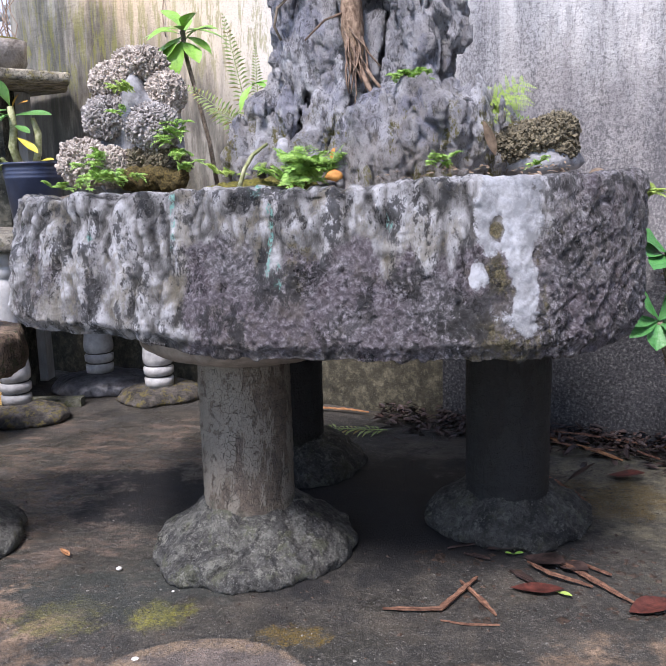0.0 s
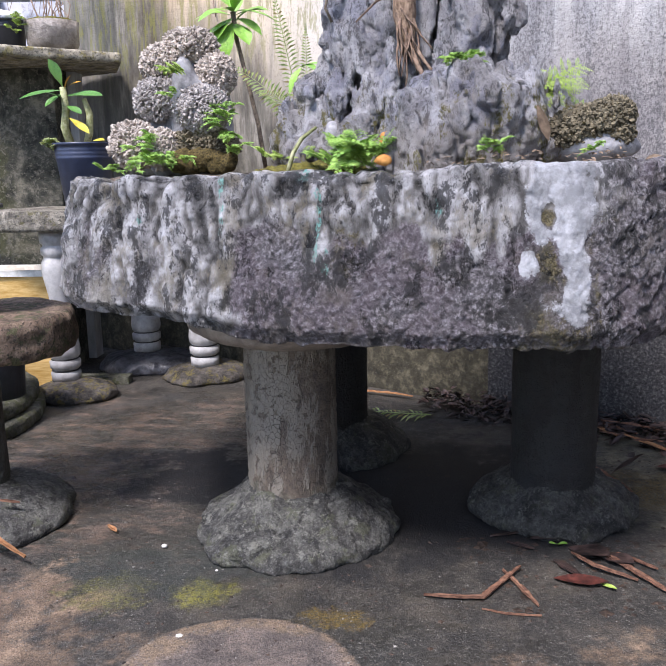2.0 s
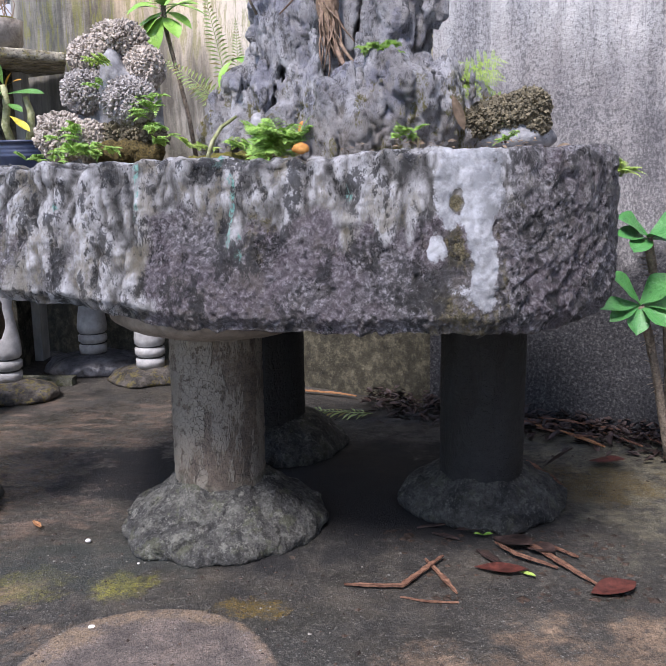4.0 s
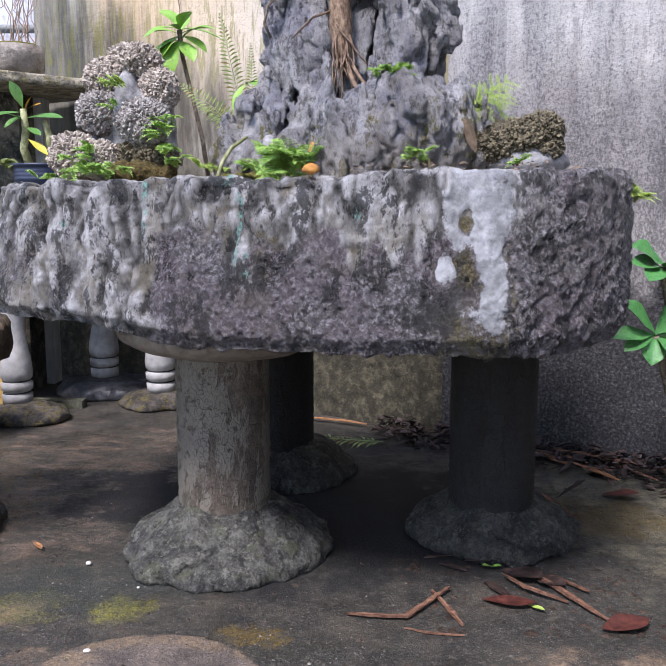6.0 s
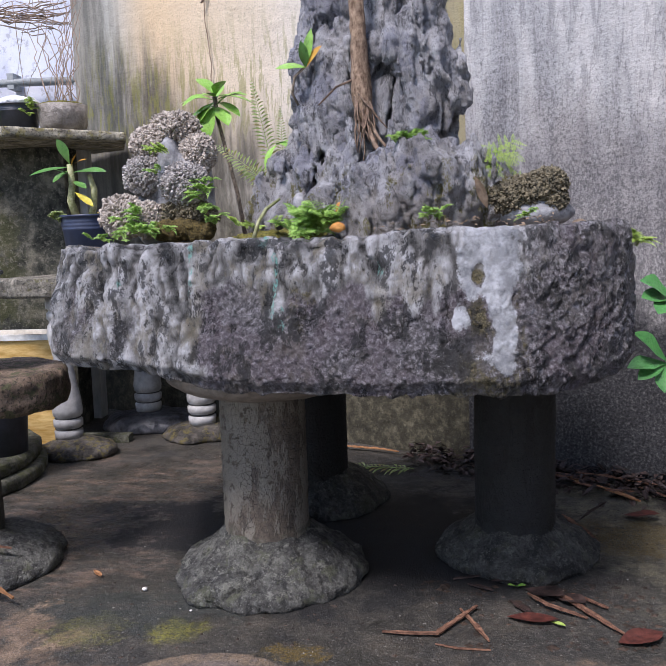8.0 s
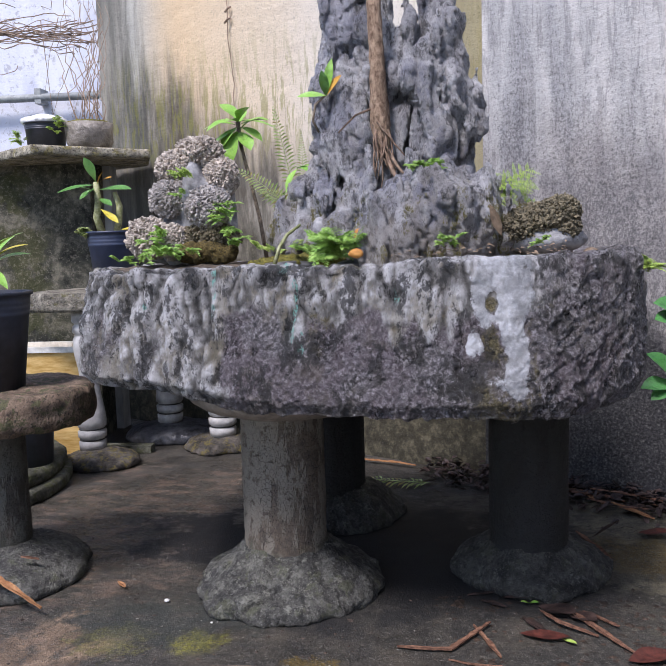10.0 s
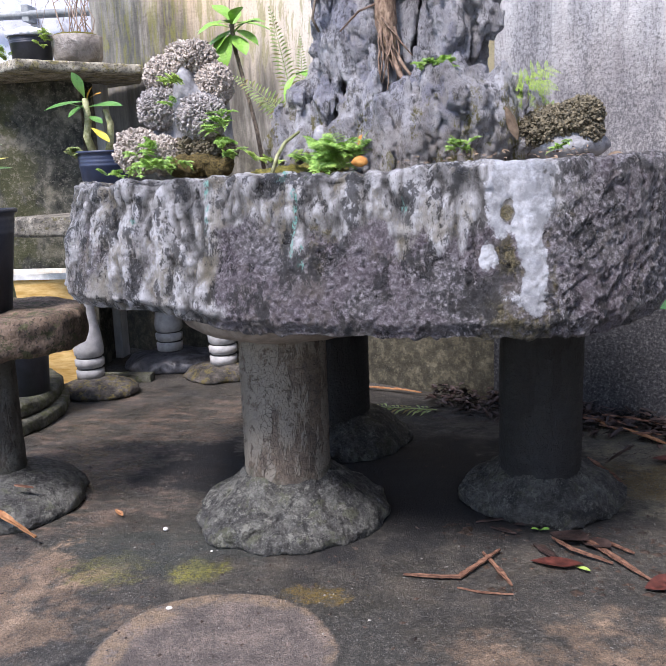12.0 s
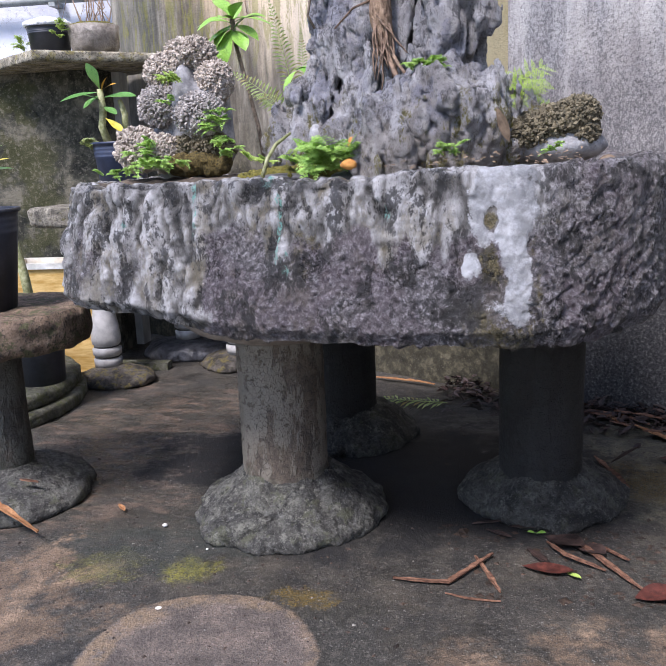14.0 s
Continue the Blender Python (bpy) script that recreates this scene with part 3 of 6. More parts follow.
def m_foot(name, dark):
    s = Shader(name)
    mid, fine = s.noise(16, 6, 0.72, warp=0.4), s.noise(120, 5, 0.78)
    k = dark
    c = s.ramp(mid, [(0.3, (0.03 * k, 0.03 * k, 0.03 * k)), (0.5, (0.11 * k, 0.108 * k, 0.098 * k)), (0.66, (0.2 * k, 0.2 * k, 0.175 * k)), (0.8, (0.33 * k, 0.33 * k, 0.29 * k))])
    c = s.mix(s.math("MULTIPLY", s.step(fine, 0.57, 0.68), 0.5), c, (0.32 * k, 0.32 * k, 0.3 * k))
    c = s.mix(s.math("MULTIPLY", s.step(fine, 0.45, 0.36), 0.6), c, (0.015, 0.015, 0.015))
    c = s.mix(s.math("MULTIPLY", s.step(s.noise(22, 4, 0.7, (1, 1, 1), (3, 3, 3)), 0.58, 0.68), 0.5), c, (0.15 * k, 0.16 * k, 0.09 * k))
    c = s.mix(s.math("MULTIPLY", s.step(s.noise(34, 7, 0.85, (1, 1, 1), (6, 2, 9)), 0.57, 0.66), 0.8), c, (0.36 * k, 0.36 * k, 0.31 * k))
    c = s.mix(s.math("MULTIPLY", s.step(s.noise(28, 7, 0.85, (1, 1, 1), (1, 8, 4)), 0.44, 0.33), 0.8), c, (0.012, 0.012, 0.012))
    c = s.specks(c, 210, (0.010, 0.010, 0.010), (0.5 * k, 0.5 * k, 0.47 * k), 0.7)
    return s.done(c, 0.66, s.bump(s.math("ADD", fine, mid), 0.007, 1.0), 0.5)


def m_rock():
    s = Shader("grey_weathered_limestone")
    mid, fine = s.noise(15, 7, 0.75, (1, 1, 0.55), warp=0.5), s.noise(110, 6, 0.82)
    c = s.ramp(mid, [(0.14, (0.06, 0.06, 0.068)), (0.38, (0.28, 0.28, 0.305)), (0.58, (0.52, 0.52, 0.55)), (0.82, (0.78, 0.78, 0.80))])
    c = s.mix(s.math("MULTIPLY", s.step(s.noise(9, 5, 0.7, (1, 1, 0.6), (5, 5, 5)), 0.5, 0.64), 0.45), c, (0.30, 0.275, 0.255))
    c = s.mix(s.math("MULTIPLY", s.step(s.noise(7, 5, 0.7, (1, 1, 0.7), (2, 9, 5)), 0.54, 0.62), 0.55), c, (0.25, 0.26, 0.345))
    c = s.mix(s.math("MULTIPLY", s.step(fine, 0.45, 0.32), 0.5), c, (0.03, 0.03, 0.033))
    mould = s.step(s.noise(30, 7, 0.85, (1, 1, 0.4), (6, 3, 8)), 0.55, 0.63)
    c = s.mix(s.math("MULTIPLY", mould, 0.75), c, (0.035, 0.035, 0.04))
    low = s.step(s.math("ADD", s.axis(2), s.math("MULTIPLY", s.noise(18, 5, 0.7), -0.22)), 0.79, 0.68)
    c = s.mix(s.math("MULTIPLY", low, 0.5), c, s.mix(fine, (0.12, 0.10, 0.08), (0.40, 0.35, 0.29)))
    moss = s.math("MULTIPLY", s.step(s.noise(24, 6, 0.8, (1, 1, 0.45), (8, 1, 1)), 0.56, 0.63), s.step(s.axis(2), 0.97, 0.86))
    c = s.mix(s.math("MULTIPLY", moss, s.step(s.noise(170, 3, 0.8), 0.3, 0.5)), c, s.mix(fine, (0.05, 0.047, 0.008), (0.24, 0.21, 0.04)))
    c = s.specks(c, 190, (0.02, 0.02, 0.022), (0.62, 0.61, 0.62), 0.5)
    return s.done(c, 0.42, s.bump(s.math("ADD", fine, s.math("MULTIPLY", s.noise(300, 3, 0.8), 0.4)), 0.007, 1.0), 0.7)


def m_grain(name, dark, light, scale=60, rough=0.8, bump=0.003, stretch=(1, 1, 1), spec=0.4, island=0.0, through_light=0.0):
    s = Shader(name)
    n = s.noise(scale, 5, 0.7, stretch)
    c = s.ramp(n, [(0.3, dark), (0.7, light)])
    c = s.mix(s.math("MULTIPLY", s.step(s.noise(scale * 0.17, 4, 0.65, stretch), 0.45, 0.65), 0.35), c, tuple(v * 0.55 for v in dark))
    if island:
        c = s.mix(s.math("MULTIPLY", s.island(), island), c, tuple(v * 0.3 for v in dark))
    return s.done(c, rough, s.bump(n, bump, 0.8), spec, through_light)


def m_leaf(name, dark, light, tipc=None, rough=0.4, through_light=0.25):
    s = Shader(name)
    c = s.mix(s.island(), dark, light)
    c = s.mix(s.math("MULTIPLY", s.step(s.noise(38, 5, 0.75), 0.35, 0.75), 0.6), c, light)
    c = s.mix(s.math("MULTIPLY", s.step(s.noise(60, 6, 0.8, (1, 1, 1), (3, 7, 2)), 0.56, 0.68), 0.45), c, tuple(v * 0.45 for v in dark))
    if tipc:
        c = s.mix(s.step(s.math("FRACT", s.math("MULTIPLY", s.island(), 7.3)), 0.8, 0.95), c, tipc)
    return s.done(c, rough, s.bump(s.noise(90, 4, 0.7), 0.003, 0.7), 0.5, through_light)


GROUND, HOUSE, GARDEN, FARWALL, MOSSWALL = m_ground(), m_wall("stained_yellow_plaster", True), m_wall("grey_streaked_plaster", False), m_farwall(), m_mosswall()
SLAB_UP = m_slab("lichened_concrete", (0.36, 0.33, 0.26), (0.46, 0.40, 0.17))
SLAB_LOW = m_slab("worn_concrete", (0.24, 0.22, 0.18), (0.2, 0.18, 0.08), 0.62)
TABLETOP = m_slab("brown_mossy_concrete", (0.2, 0.145, 0.105), (0.14, 0.15, 0.07), 0.52)
PLINTH = m_slab("green_damp_concrete", (0.11, 0.11, 0.085), (0.1, 0.11, 0.045), 0.5)
TROUGH, ROCK = m_trough(), m_rock()
PILLAR_A, PILLAR_B = m_pillar("cracked_cream_paint", (0.275, 0.245, 0.20), 0.0), m_pillar("near_black_paint", (0.022, 0.0215, 0.02), 0.98)
FOOT_A, FOOT_B = m_foot("rough_mortar", 0.85), m_foot("dark_mortar", 0.5)
PAD = m_grain("smooth_mortar", (0.2, 0.17, 0.145), (0.36, 0.31, 0.265), 30, 0.8)
CORAL = m_grain("dry_coral_stone", (0.36, 0.31, 0.265), (0.74, 0.66, 0.58), 90, 0.85, 0.002, island=0.4)
CORAL_D = m_grain("grey_coral_stone", (0.30, 0.275, 0.26), (0.64, 0.60, 0.57), 90, 0.85, 0.002, island=0.45)
CORAL_M = m_grain("mossy_coral_stone", (0.09, 0.08, 0.055), (0.34, 0.29, 0.19), 90, 0.85, 0.002, island=0.5)
CEMENT = m_grain("pale_cement", (0.2, 0.2, 0.21), (0.42, 0.42, 0.43), 40, 0.75)
SOIL = m_grain("brown_soil", (0.05, 0.038, 0.03), (0.21, 0.165, 0.125), 55, 0.9, 0.006)
MOSS = m_grain("olive_moss", (0.05, 0.05, 0.01), (0.25, 0.22, 0.045), 220, 0.95, 0.004)
BROWNMOSS = m_grain("brown_moss", (0.03, 0.024, 0.009), (0.17, 0.125, 0.04), 260, 0.95, 0.004)
BARK = m_grain("pale_bark", (0.14, 0.085, 0.055), (0.46, 0.33, 0.23), 95, 0.85, 0.006, (1, 1, 0.55))
ROOT = m_grain("brown_root", (0.11, 0.075, 0.055), (0.32, 0.22, 0.16), 90, 0.85)
STEM = m_grain("grey_brown_stem", (0.14, 0.11, 0.085), (0.36, 0.29, 0.22), 130, 0.8)
SHOOT = m_grain("pale_green_stem", (0.22, 0.24, 0.09), (0.5, 0.5, 0.3), 70, 0.6)
FERN = m_leaf("fresh_spikemoss", (0.14, 0.31, 0.04), (0.38, 0.60, 0.14), rough=0.55)
FERN_Y = m_leaf("yellow_green_fern", (0.22, 0.38, 0.05), (0.44, 0.58, 0.14), rough=0.55)
FERN_D = m_leaf("sword_fern", (0.20, 0.30, 0.09), (0.40, 0.48, 0.19), (0.3, 0.26, 0.1), rough=0.55)
LEAF = m_leaf("sapling_leaf", (0.11, 0.31, 0.045), (0.31, 0.55, 0.10), (0.45, 0.5, 0.08), 0.32)
LEAF_D = m_leaf("dark_glossy_leaf", (0.045, 0.15, 0.03), (0.13, 0.31, 0.075), None, 0.28)
LEAF_B = m_leaf("bluish_leaf", (0.03, 0.15, 0.045), (0.11, 0.34, 0.10), (0.22, 0.44, 0.05), 0.28)
LEAF_Y = m_leaf("yellowed_leaf", (0.55, 0.42, 0.03), (0.62, 0.55, 0.08), None, 0.45)
LEAF_O = m_leaf("orange_leaf", (0.5, 0.24, 0.03), (0.6, 0.34, 0.05), None, 0.45)
STRIP = m_grain("dry_bark_strip", (0.10, 0.045, 0.03), (0.33, 0.175, 0.11), 85, 0.7, 0.002, (1, 1, 1), island=0.3)
STRIP_O = m_grain("orange_bark_strip", (0.28, 0.12, 0.05), (0.5, 0.27, 0.13), 60, 0.7, 0.002)
REDLEAF = m_grain("dead_red_leaf", (0.05, 0.016, 0.013), (0.15, 0.045, 0.033), 45, 0.5, 0.002)
LITTER = m_grain("dark_leaf_litter", (0.018, 0.012, 0.011), (0.11, 0.07, 0.06), 40, 0.5, 0.002, island=0.5)
TERRA = m_grain("orange_terracotta", (0.42, 0.17, 0.04), (0.66, 0.33, 0.09), 40, 0.7)
DRYLEAF = m_grain("dry_tan_leaf", (0.15, 0.105, 0.07), (0.38, 0.28, 0.19), 60, 0.7, island=0.75)
POT = m_grain("black_plastic", (0.018, 0.022, 0.032), (0.045, 0.05, 0.07), 12, 0.42, 0.0008, spec=0.5)
POT_B = m_grain("blue_black_plastic", (0.025, 0.035, 0.07), (0.05, 0.065, 0.12), 12, 0.42, 0.0008, spec=0.5)
FOAM = m_grain("white_foam", (0.7, 0.71, 0.72), (0.85, 0.86, 0.87), 60, 0.8)
WRAP = m_grain("crumpled_wrap", (0.16, 0.14, 0.12), (0.42, 0.38, 0.34), 22, 0.35, 0.01)
BALUSTER = m_grain("white_glazed_cement", (0.30, 0.295, 0.29), (0.54, 0.53, 0.52), 14, 0.4, 0.001)
GROOVE = m_grain("black_groove", (0.03, 0.03, 0.03), (0.08, 0.075, 0.07), 40, 0.7)
STONE = m_slab("flat_field_stone", (0.085, 0.075, 0.065), (0.22, 0.18, 0.06), 0.52)
BOX = m_grain("yellow_crate", (0.42, 0.25, 0.06), (0.68, 0.48, 0.2), 9, 0.6, 0.001, (1, 1, 6))
BOX_W = m_grain("pale_crate_rim", (0.5, 0.5, 0.47), (0.75, 0.75, 0.72), 20, 0.6)
PIPE = m_grain("galvanised_pipe", (0.25, 0.27, 0.27), (0.42, 0.44, 0.44), 20, 0.5)
VINE = m_grain("dry_vine", (0.22, 0.16, 0.12), (0.45, 0.34, 0.26), 50, 0.8)
POST = m_grain("pale_post", (0.36, 0.37, 0.37), (0.6, 0.61, 0.6), 16, 0.7, 0.002, (1, 1, 0.3))
PEBBLE = m_grain("white_pebble", (0.6, 0.58, 0.54), (0.8, 0.79, 0.75), 40, 0.7)
GRIT = m_grain("pale_grit", (0.12, 0.115, 0.10), (0.34, 0.325, 0.29), 60, 0.7, island=0.85)
CRUMB = m_grain("dark_crumb", (0.025, 0.018, 0.014), (0.10, 0.065, 0.045), 60, 0.6, island=0.6)
SLATE = m_grain("dark_wet_stone", (0.03, 0.03, 0.035), (0.13, 0.13, 0.14), 30, 0.35, 0.003)

# ---------------------------------------------------------------- the yard
WALL = lambda x: 2.775 - 0.575 * x
WALL_TURN = math.degrees(math.atan(-0.575))


def floor_height(p):
    """The uneven cast floor, with the round lid standing a little proud."""
    z = 0.006 * fbm(p, 2.5, 3, 3) + 0.0022 * fbm(p, 22, 3, 4)
    r = np.hypot(p[:, 0] + 0.197, p[:, 1] - 1.05)
    return z + 0.004 * smooth(0.204, 0.19, r + 0.008 * fbm(p, 12, 2, 8))


def ground():
    xs = np.concatenate([[-40, -10, -4], np.arange(-2.2, 1.6, 0.0125), [4, 10, 40]])
    ys = np.concatenate([[-40, -10, -2], np.arange(0.4, 3.6, 0.0125), [5, 12, 60]])
    gx, gy = np.meshgrid(xs, ys, indexing="ij")
    p = np.stack([gx.ravel(), gy.ravel(), np.zeros(gx.size)], axis=1)
    near = (np.abs(p[:, 0] + 0.3) < 1.9) & (np.abs(p[:, 1] - 2.0) < 1.6)
    p[:, 2] = np.where(near, floor_height(p), 0)
    nx, ny = len(xs), len(ys)
    a = (np.arange(nx - 1)[:, None] * ny + np.arange(ny - 1)[None, :]).ravel()
    quads = np.stack([a, a + ny, a + ny + 1, a + 1], axis=1)
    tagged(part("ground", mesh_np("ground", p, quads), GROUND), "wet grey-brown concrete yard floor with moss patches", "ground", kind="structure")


def wall(name, x0, x1, z1, material, label, proud=0.0, thick=0.2):
    """A stretch of the long yard wall between two places along x."""
    ex = Vector((1, -0.575, 0)).normalized()
    out = Vector((-0.575, -1, 0)).normalized()
    a, b = Vector((x0, WALL(x0), 0)) + out * proud, Vector((x1, WALL(x1), 0)) + out * proud
    length = (b - a).length
    n, m = int(length / 0.03), int(z1 / 0.03)
    verts = []
    for j in range(m + 1):
        for i in range(n + 1):
            p = a + ex * (length * i / n)
            p.z = z1 * j / m - 0.02 * (j == 0)
            d = 0.004 * noise.noise(p * 6) + 0.002 * noise.noise(p * 25)
            if 0 < i < n:
                p = p + out * d
            verts.append(p)
    faces = [(j * (n + 1) + i, j * (n + 1) + i + 1, (j + 1) * (n + 1) + i + 1, (j + 1) * (n + 1) + i) for j in range(m) for i in range(n)]
    g = Geo().add(verts, faces)
    back = -out * thick
    base = [a.copy(), b.copy(), b + back, a + back]
    box = [Vector((p.x, p.y, -0.02)) for p in base] + [Vector((p.x, p.y, z1)) for p in base]
    g.add(box, [(1, 2, 6, 5), (2, 3, 7, 6), (3, 0, 4, 7), (4, 5, 6, 7)])
    tagged(part(name, g.mesh(name, False), material), label, "wall", kind="structure")


ground()
wall("wall_house", -1.33, 0.37, 3.2, HOUSE, "yellow plaster house wall streaked with black mould")
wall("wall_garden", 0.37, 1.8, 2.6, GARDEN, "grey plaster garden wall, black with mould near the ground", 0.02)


def plain_wall(name, lo, hi, material, label):
    tagged(part(name, Geo().box(lo, hi).mesh(name, False), material), label, "wall", kind="structure")


plain_wall("wall_far", (-6.0, 4.7, -0.02), (-0.9, 4.9, 3.4), FARWALL, "pale blue-grey rendered wall behind the yard")
plain_wall("wall_moss", (-2.6, 3.12, -0.02), (-1.235, 3.26, 1.175), MOSSWALL, "low dark rendered wall grown over with moss")
# added wall, out of view, that keeps light from coming in on the right
plain_wall("unseen_side_wall", (1.82, -3.0, -0.02), (2.02, 1.70, 2.6), GARDEN, "unseen grey plaster wall added to block light from the right")


# ---------------------------------------------------------------- the stone trough
def closed_curve(points, n):
    """A smooth closed line through the corners of a plan, n steps to each span."""
    out = []
    k = len(points)
    for i in range(k):
        p0, p1, p2, p3 = (np.array(points[(i + j - 1) % k]) for j in range(4))
        steps = n[i] if isinstance(n, list) else n
        for s in np.arange(steps) / steps:
            out.append(0.5 * (2 * p1 + (p2 - p0) * s + (2 * p0 - 5 * p1 + 4 * p2 - p3) * s * s + (3 * p1 - p0 - 3 * p2 + p3) * s ** 3))
    return np.array(out)


def trough():
    plan = [(-0.665, 1.80), (-0.63, 1.62), (-0.59, 1.49), (-0.54, 1.405), (-0.43, 1.355), (-0.235, 1.30), (-0.065, 1.25), (0.12, 1.215), (0.29, 1.200),
            (0.42, 1.235), (0.545, 1.355), (0.605, 1.48), (0.63, 1.66), (0.63, 1.9), (0.52, 2.08), (0.25, 2.16), (-0.1, 2.18), (-0.44, 2.14), (-0.62, 2.02)]
    dense = [44, 44, 40, 44, 74, 74, 76, 72, 62, 66, 58, 50, 24, 16, 16, 18, 20, 18, 16]
    line = closed_curve(plan, dense)
    ahead = np.roll(line, -1, axis=0) - np.roll(line, 1, axis=0)
    ahead /= np.linalg.norm(ahead, axis=1, keepdims=True)
    inward = np.stack([-ahead[:, 1], ahead[:, 0]], axis=1)
    n = len(line)
    zb = 0.492 + 0.035 * smooth(-0.1, -0.5, line[:, 0])
    zt = 0.748 + 0.010 * smooth(0.1, 0.5, line[:, 0]) - 0.006 * smooth(-0.2, -0.5, line[:, 0])
    p3 = np.column_stack([line, np.zeros(n)])
    zb = zb + 0.012 * fbm(p3, 7, 3, 21) + 0.006 * fbm(p3, 28, 2, 22)
    zt = zt + 0.006 * fbm(p3, 14, 3, 23)
    rows, kind = [], []
    for s in np.linspace(0, 1, 10):
        rows.append((0.34 - 0.325 * s, 0 * zb + 0.004 * (1 - s), "under"))
    for s in np.linspace(0, 1, 112):
        lean = 0.016 * (1 - smooth(0, 0.12, s)) + 0.045 * s ** 1.5 * (1 - 0.75 * smooth(0.38, 0.55, line[:, 0:1]))
        rows.append((lean, s, "face"))
    for s in np.linspace(0, 1, 26)[1:]:
        a = math.pi * 0.5 * s * 2
        rows.append((0.045 * (1 - 0.75 * smooth(0.38, 0.55, line[:, 0:1])) + 0.028 * (1 - math.cos(a)), 1 + 0.06 * math.sin(a), "rim"))
    for s in np.linspace(0, 1, 8)[1:]:
        rows.append((0.101 + 0.01 * s, 1 - 0.35 * s, "face"))
    v, outn, lev = [], [], []
    for inset, s, k in rows:
        q = line + inward * inset
        if k == "under":
            z, level = zb + s, np.zeros(n)
            d = np.column_stack([0 * line, -np.ones(n)])
        else:
            z, level = zb + (zt - zb) * s, np.full(n, min(s, 1.0))
            d = np.column_stack([-inward, np.zeros(n) + (0.7 if k == "rim" else 0)])
        v.append(np.column_stack([q, z]))
        outn.append(d)
        lev.append(level)
    v, outn, lev = np.concatenate(v), np.concatenate(outn), np.concatenate(lev)
    x, z = v[:, 0], v[:, 2]
    wander = 0.012 * fbm(v, 14, 3, 61)
    # run-off cement covers the rim and the whole left end
    coat = smooth(0.52, 0.80, lev + 0.42 * fbm(v, 9, 3, 31, (1, 1, 0.22)) + 0.25 * fbm(v, 25, 2, 33, (1, 1, 0.15)))
    left = smooth(-0.17, -0.29, x + 0.07 * fbm(v, 12, 3, 32)) * (0.85 + 0.7 * fbm(v, 13, 3, 35, (1, 1, 0.4)))
    right = smooth(0.40, 0.30, x + 0.03 * fbm(v, 15, 2, 36))
    coat = np.maximum(coat * (0.35 + 0.65 * right), np.clip(left, 0, 1))
    # the lime streak: a broad top, a long tongue, a short tongue beside it, mossy dirt between them
    stray = wander + 0.016 * fbm(v, 34, 3, 64, (1, 1, 0.5))

    def patch(cx, hw, z0, z1, soft=0.026):
        return smooth(1.5, 0.45, np.abs(x + stray - cx) / hw) * smooth(z0 - soft, z0 + soft, z + 1.6 * stray) * smooth(z1 + soft, z1 - soft, z + 1.6 * stray)

    lime = np.maximum.reduce([patch(0.299, 0.047, 0.665, 0.90), patch(0.325, 0.024, 0.535, 0.72), 0.9 * patch(0.253, 0.014, 0.60, 0.645), 0.55 * patch(0.305, 0.044, 0.53, 0.58)])
    hole = smooth(1.3, 0.4, np.hypot((x - 0.294 + 1.5 * stray) / 0.010, (z - 0.70 + stray) / 0.024))
    lime = lime * (1 - hole)
    dirt = np.maximum.reduce([hole, patch(0.283, 0.022, 0.575, 0.67), 0.8 * patch(0.29, 0.065, 0.44, 0.56), 0.6 * patch(0.352, 0.012, 0.5, 0.72)])
    dirt = np.maximum(dirt * (1 - 0.8 * lime), 0.55 * smooth(1, 0.2, np.hypot((x + 0.02 + 2 * wander) / 0.05, (z - 0.64) / 0.11)))
    teal = np.zeros(len(v))
    for cx, wx, z0, z1 in ((-0.238, 0.008, 0.66, 0.78), (-0.075, 0.006, 0.62, 0.74), (-0.062, 0.009, 0.60, 0.645), (-0.10, 0.014, 0.745, 0.78), (0.12, 0.010, 0.69, 0.72), (-0.39, 0.008, 0.68, 0.70)):
        teal = np.maximum(teal, smooth(1.0, 0.5, np.abs(x + 0.5 * wander - cx) / wx) * smooth(z0 - 0.012, z0 + 0.012, z) * smooth(z1 + 0.012, z1 - 0.012, z))
    # relief: lumps, hanging drips, slanting chisel marks, pitted grain
    front = np.clip(1.2 - np.abs(outn[:, 2]), 0, 1)
    tilt = v @ np.array([[0.8, 0, -0.6], [0, 1, 0], [0.6, 0, 0.8]])
    bare = 1 - coat
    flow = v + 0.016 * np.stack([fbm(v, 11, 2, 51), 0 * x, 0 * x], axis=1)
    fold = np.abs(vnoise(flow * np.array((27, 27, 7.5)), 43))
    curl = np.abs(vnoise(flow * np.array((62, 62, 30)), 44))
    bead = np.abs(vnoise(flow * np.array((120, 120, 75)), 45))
    # fold height, also used to paint crease shade and pale crests on the cement
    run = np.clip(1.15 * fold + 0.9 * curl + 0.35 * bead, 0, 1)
    d = 0.011 * fbm(v, 6, 3, 41) + 0.003 * fbm(v, 24, 3, 42)
    d = d + coat * (0.019 * fold + 0.0085 * curl + 0.0035 * bead - 0.006) * front
    slant = 1 + 1.3 * smooth(0.33, 0.43, x)
    d = d + bare * (0.0022 * slant * (ridge(tilt, 27, 2, 45, (0.28, 1, 1.7)) - 0.5) + 0.0036 * fbm(tilt, 70, 2, 46, (0.8, 1, 1.2)) + 0.0042 * fbm(v, 165, 2, 53))
    lump = smooth(0.72, 0.97, lev + 0.1 * fbm(v, 9, 2, 57))
    d = d + lump * (0.010 * fbm(v, 20, 2, 58, (1, 1, 0.6)) + 0.014 * np.abs(vnoise(v * np.array((34, 34, 24)), 59)))
    d = d + 0.008 * np.clip(left, 0, 1) * fbm(v, 34, 3, 48)
    d = d * (1 - 0.35 * lime) + 0.003 * lime - 0.003 * dirt
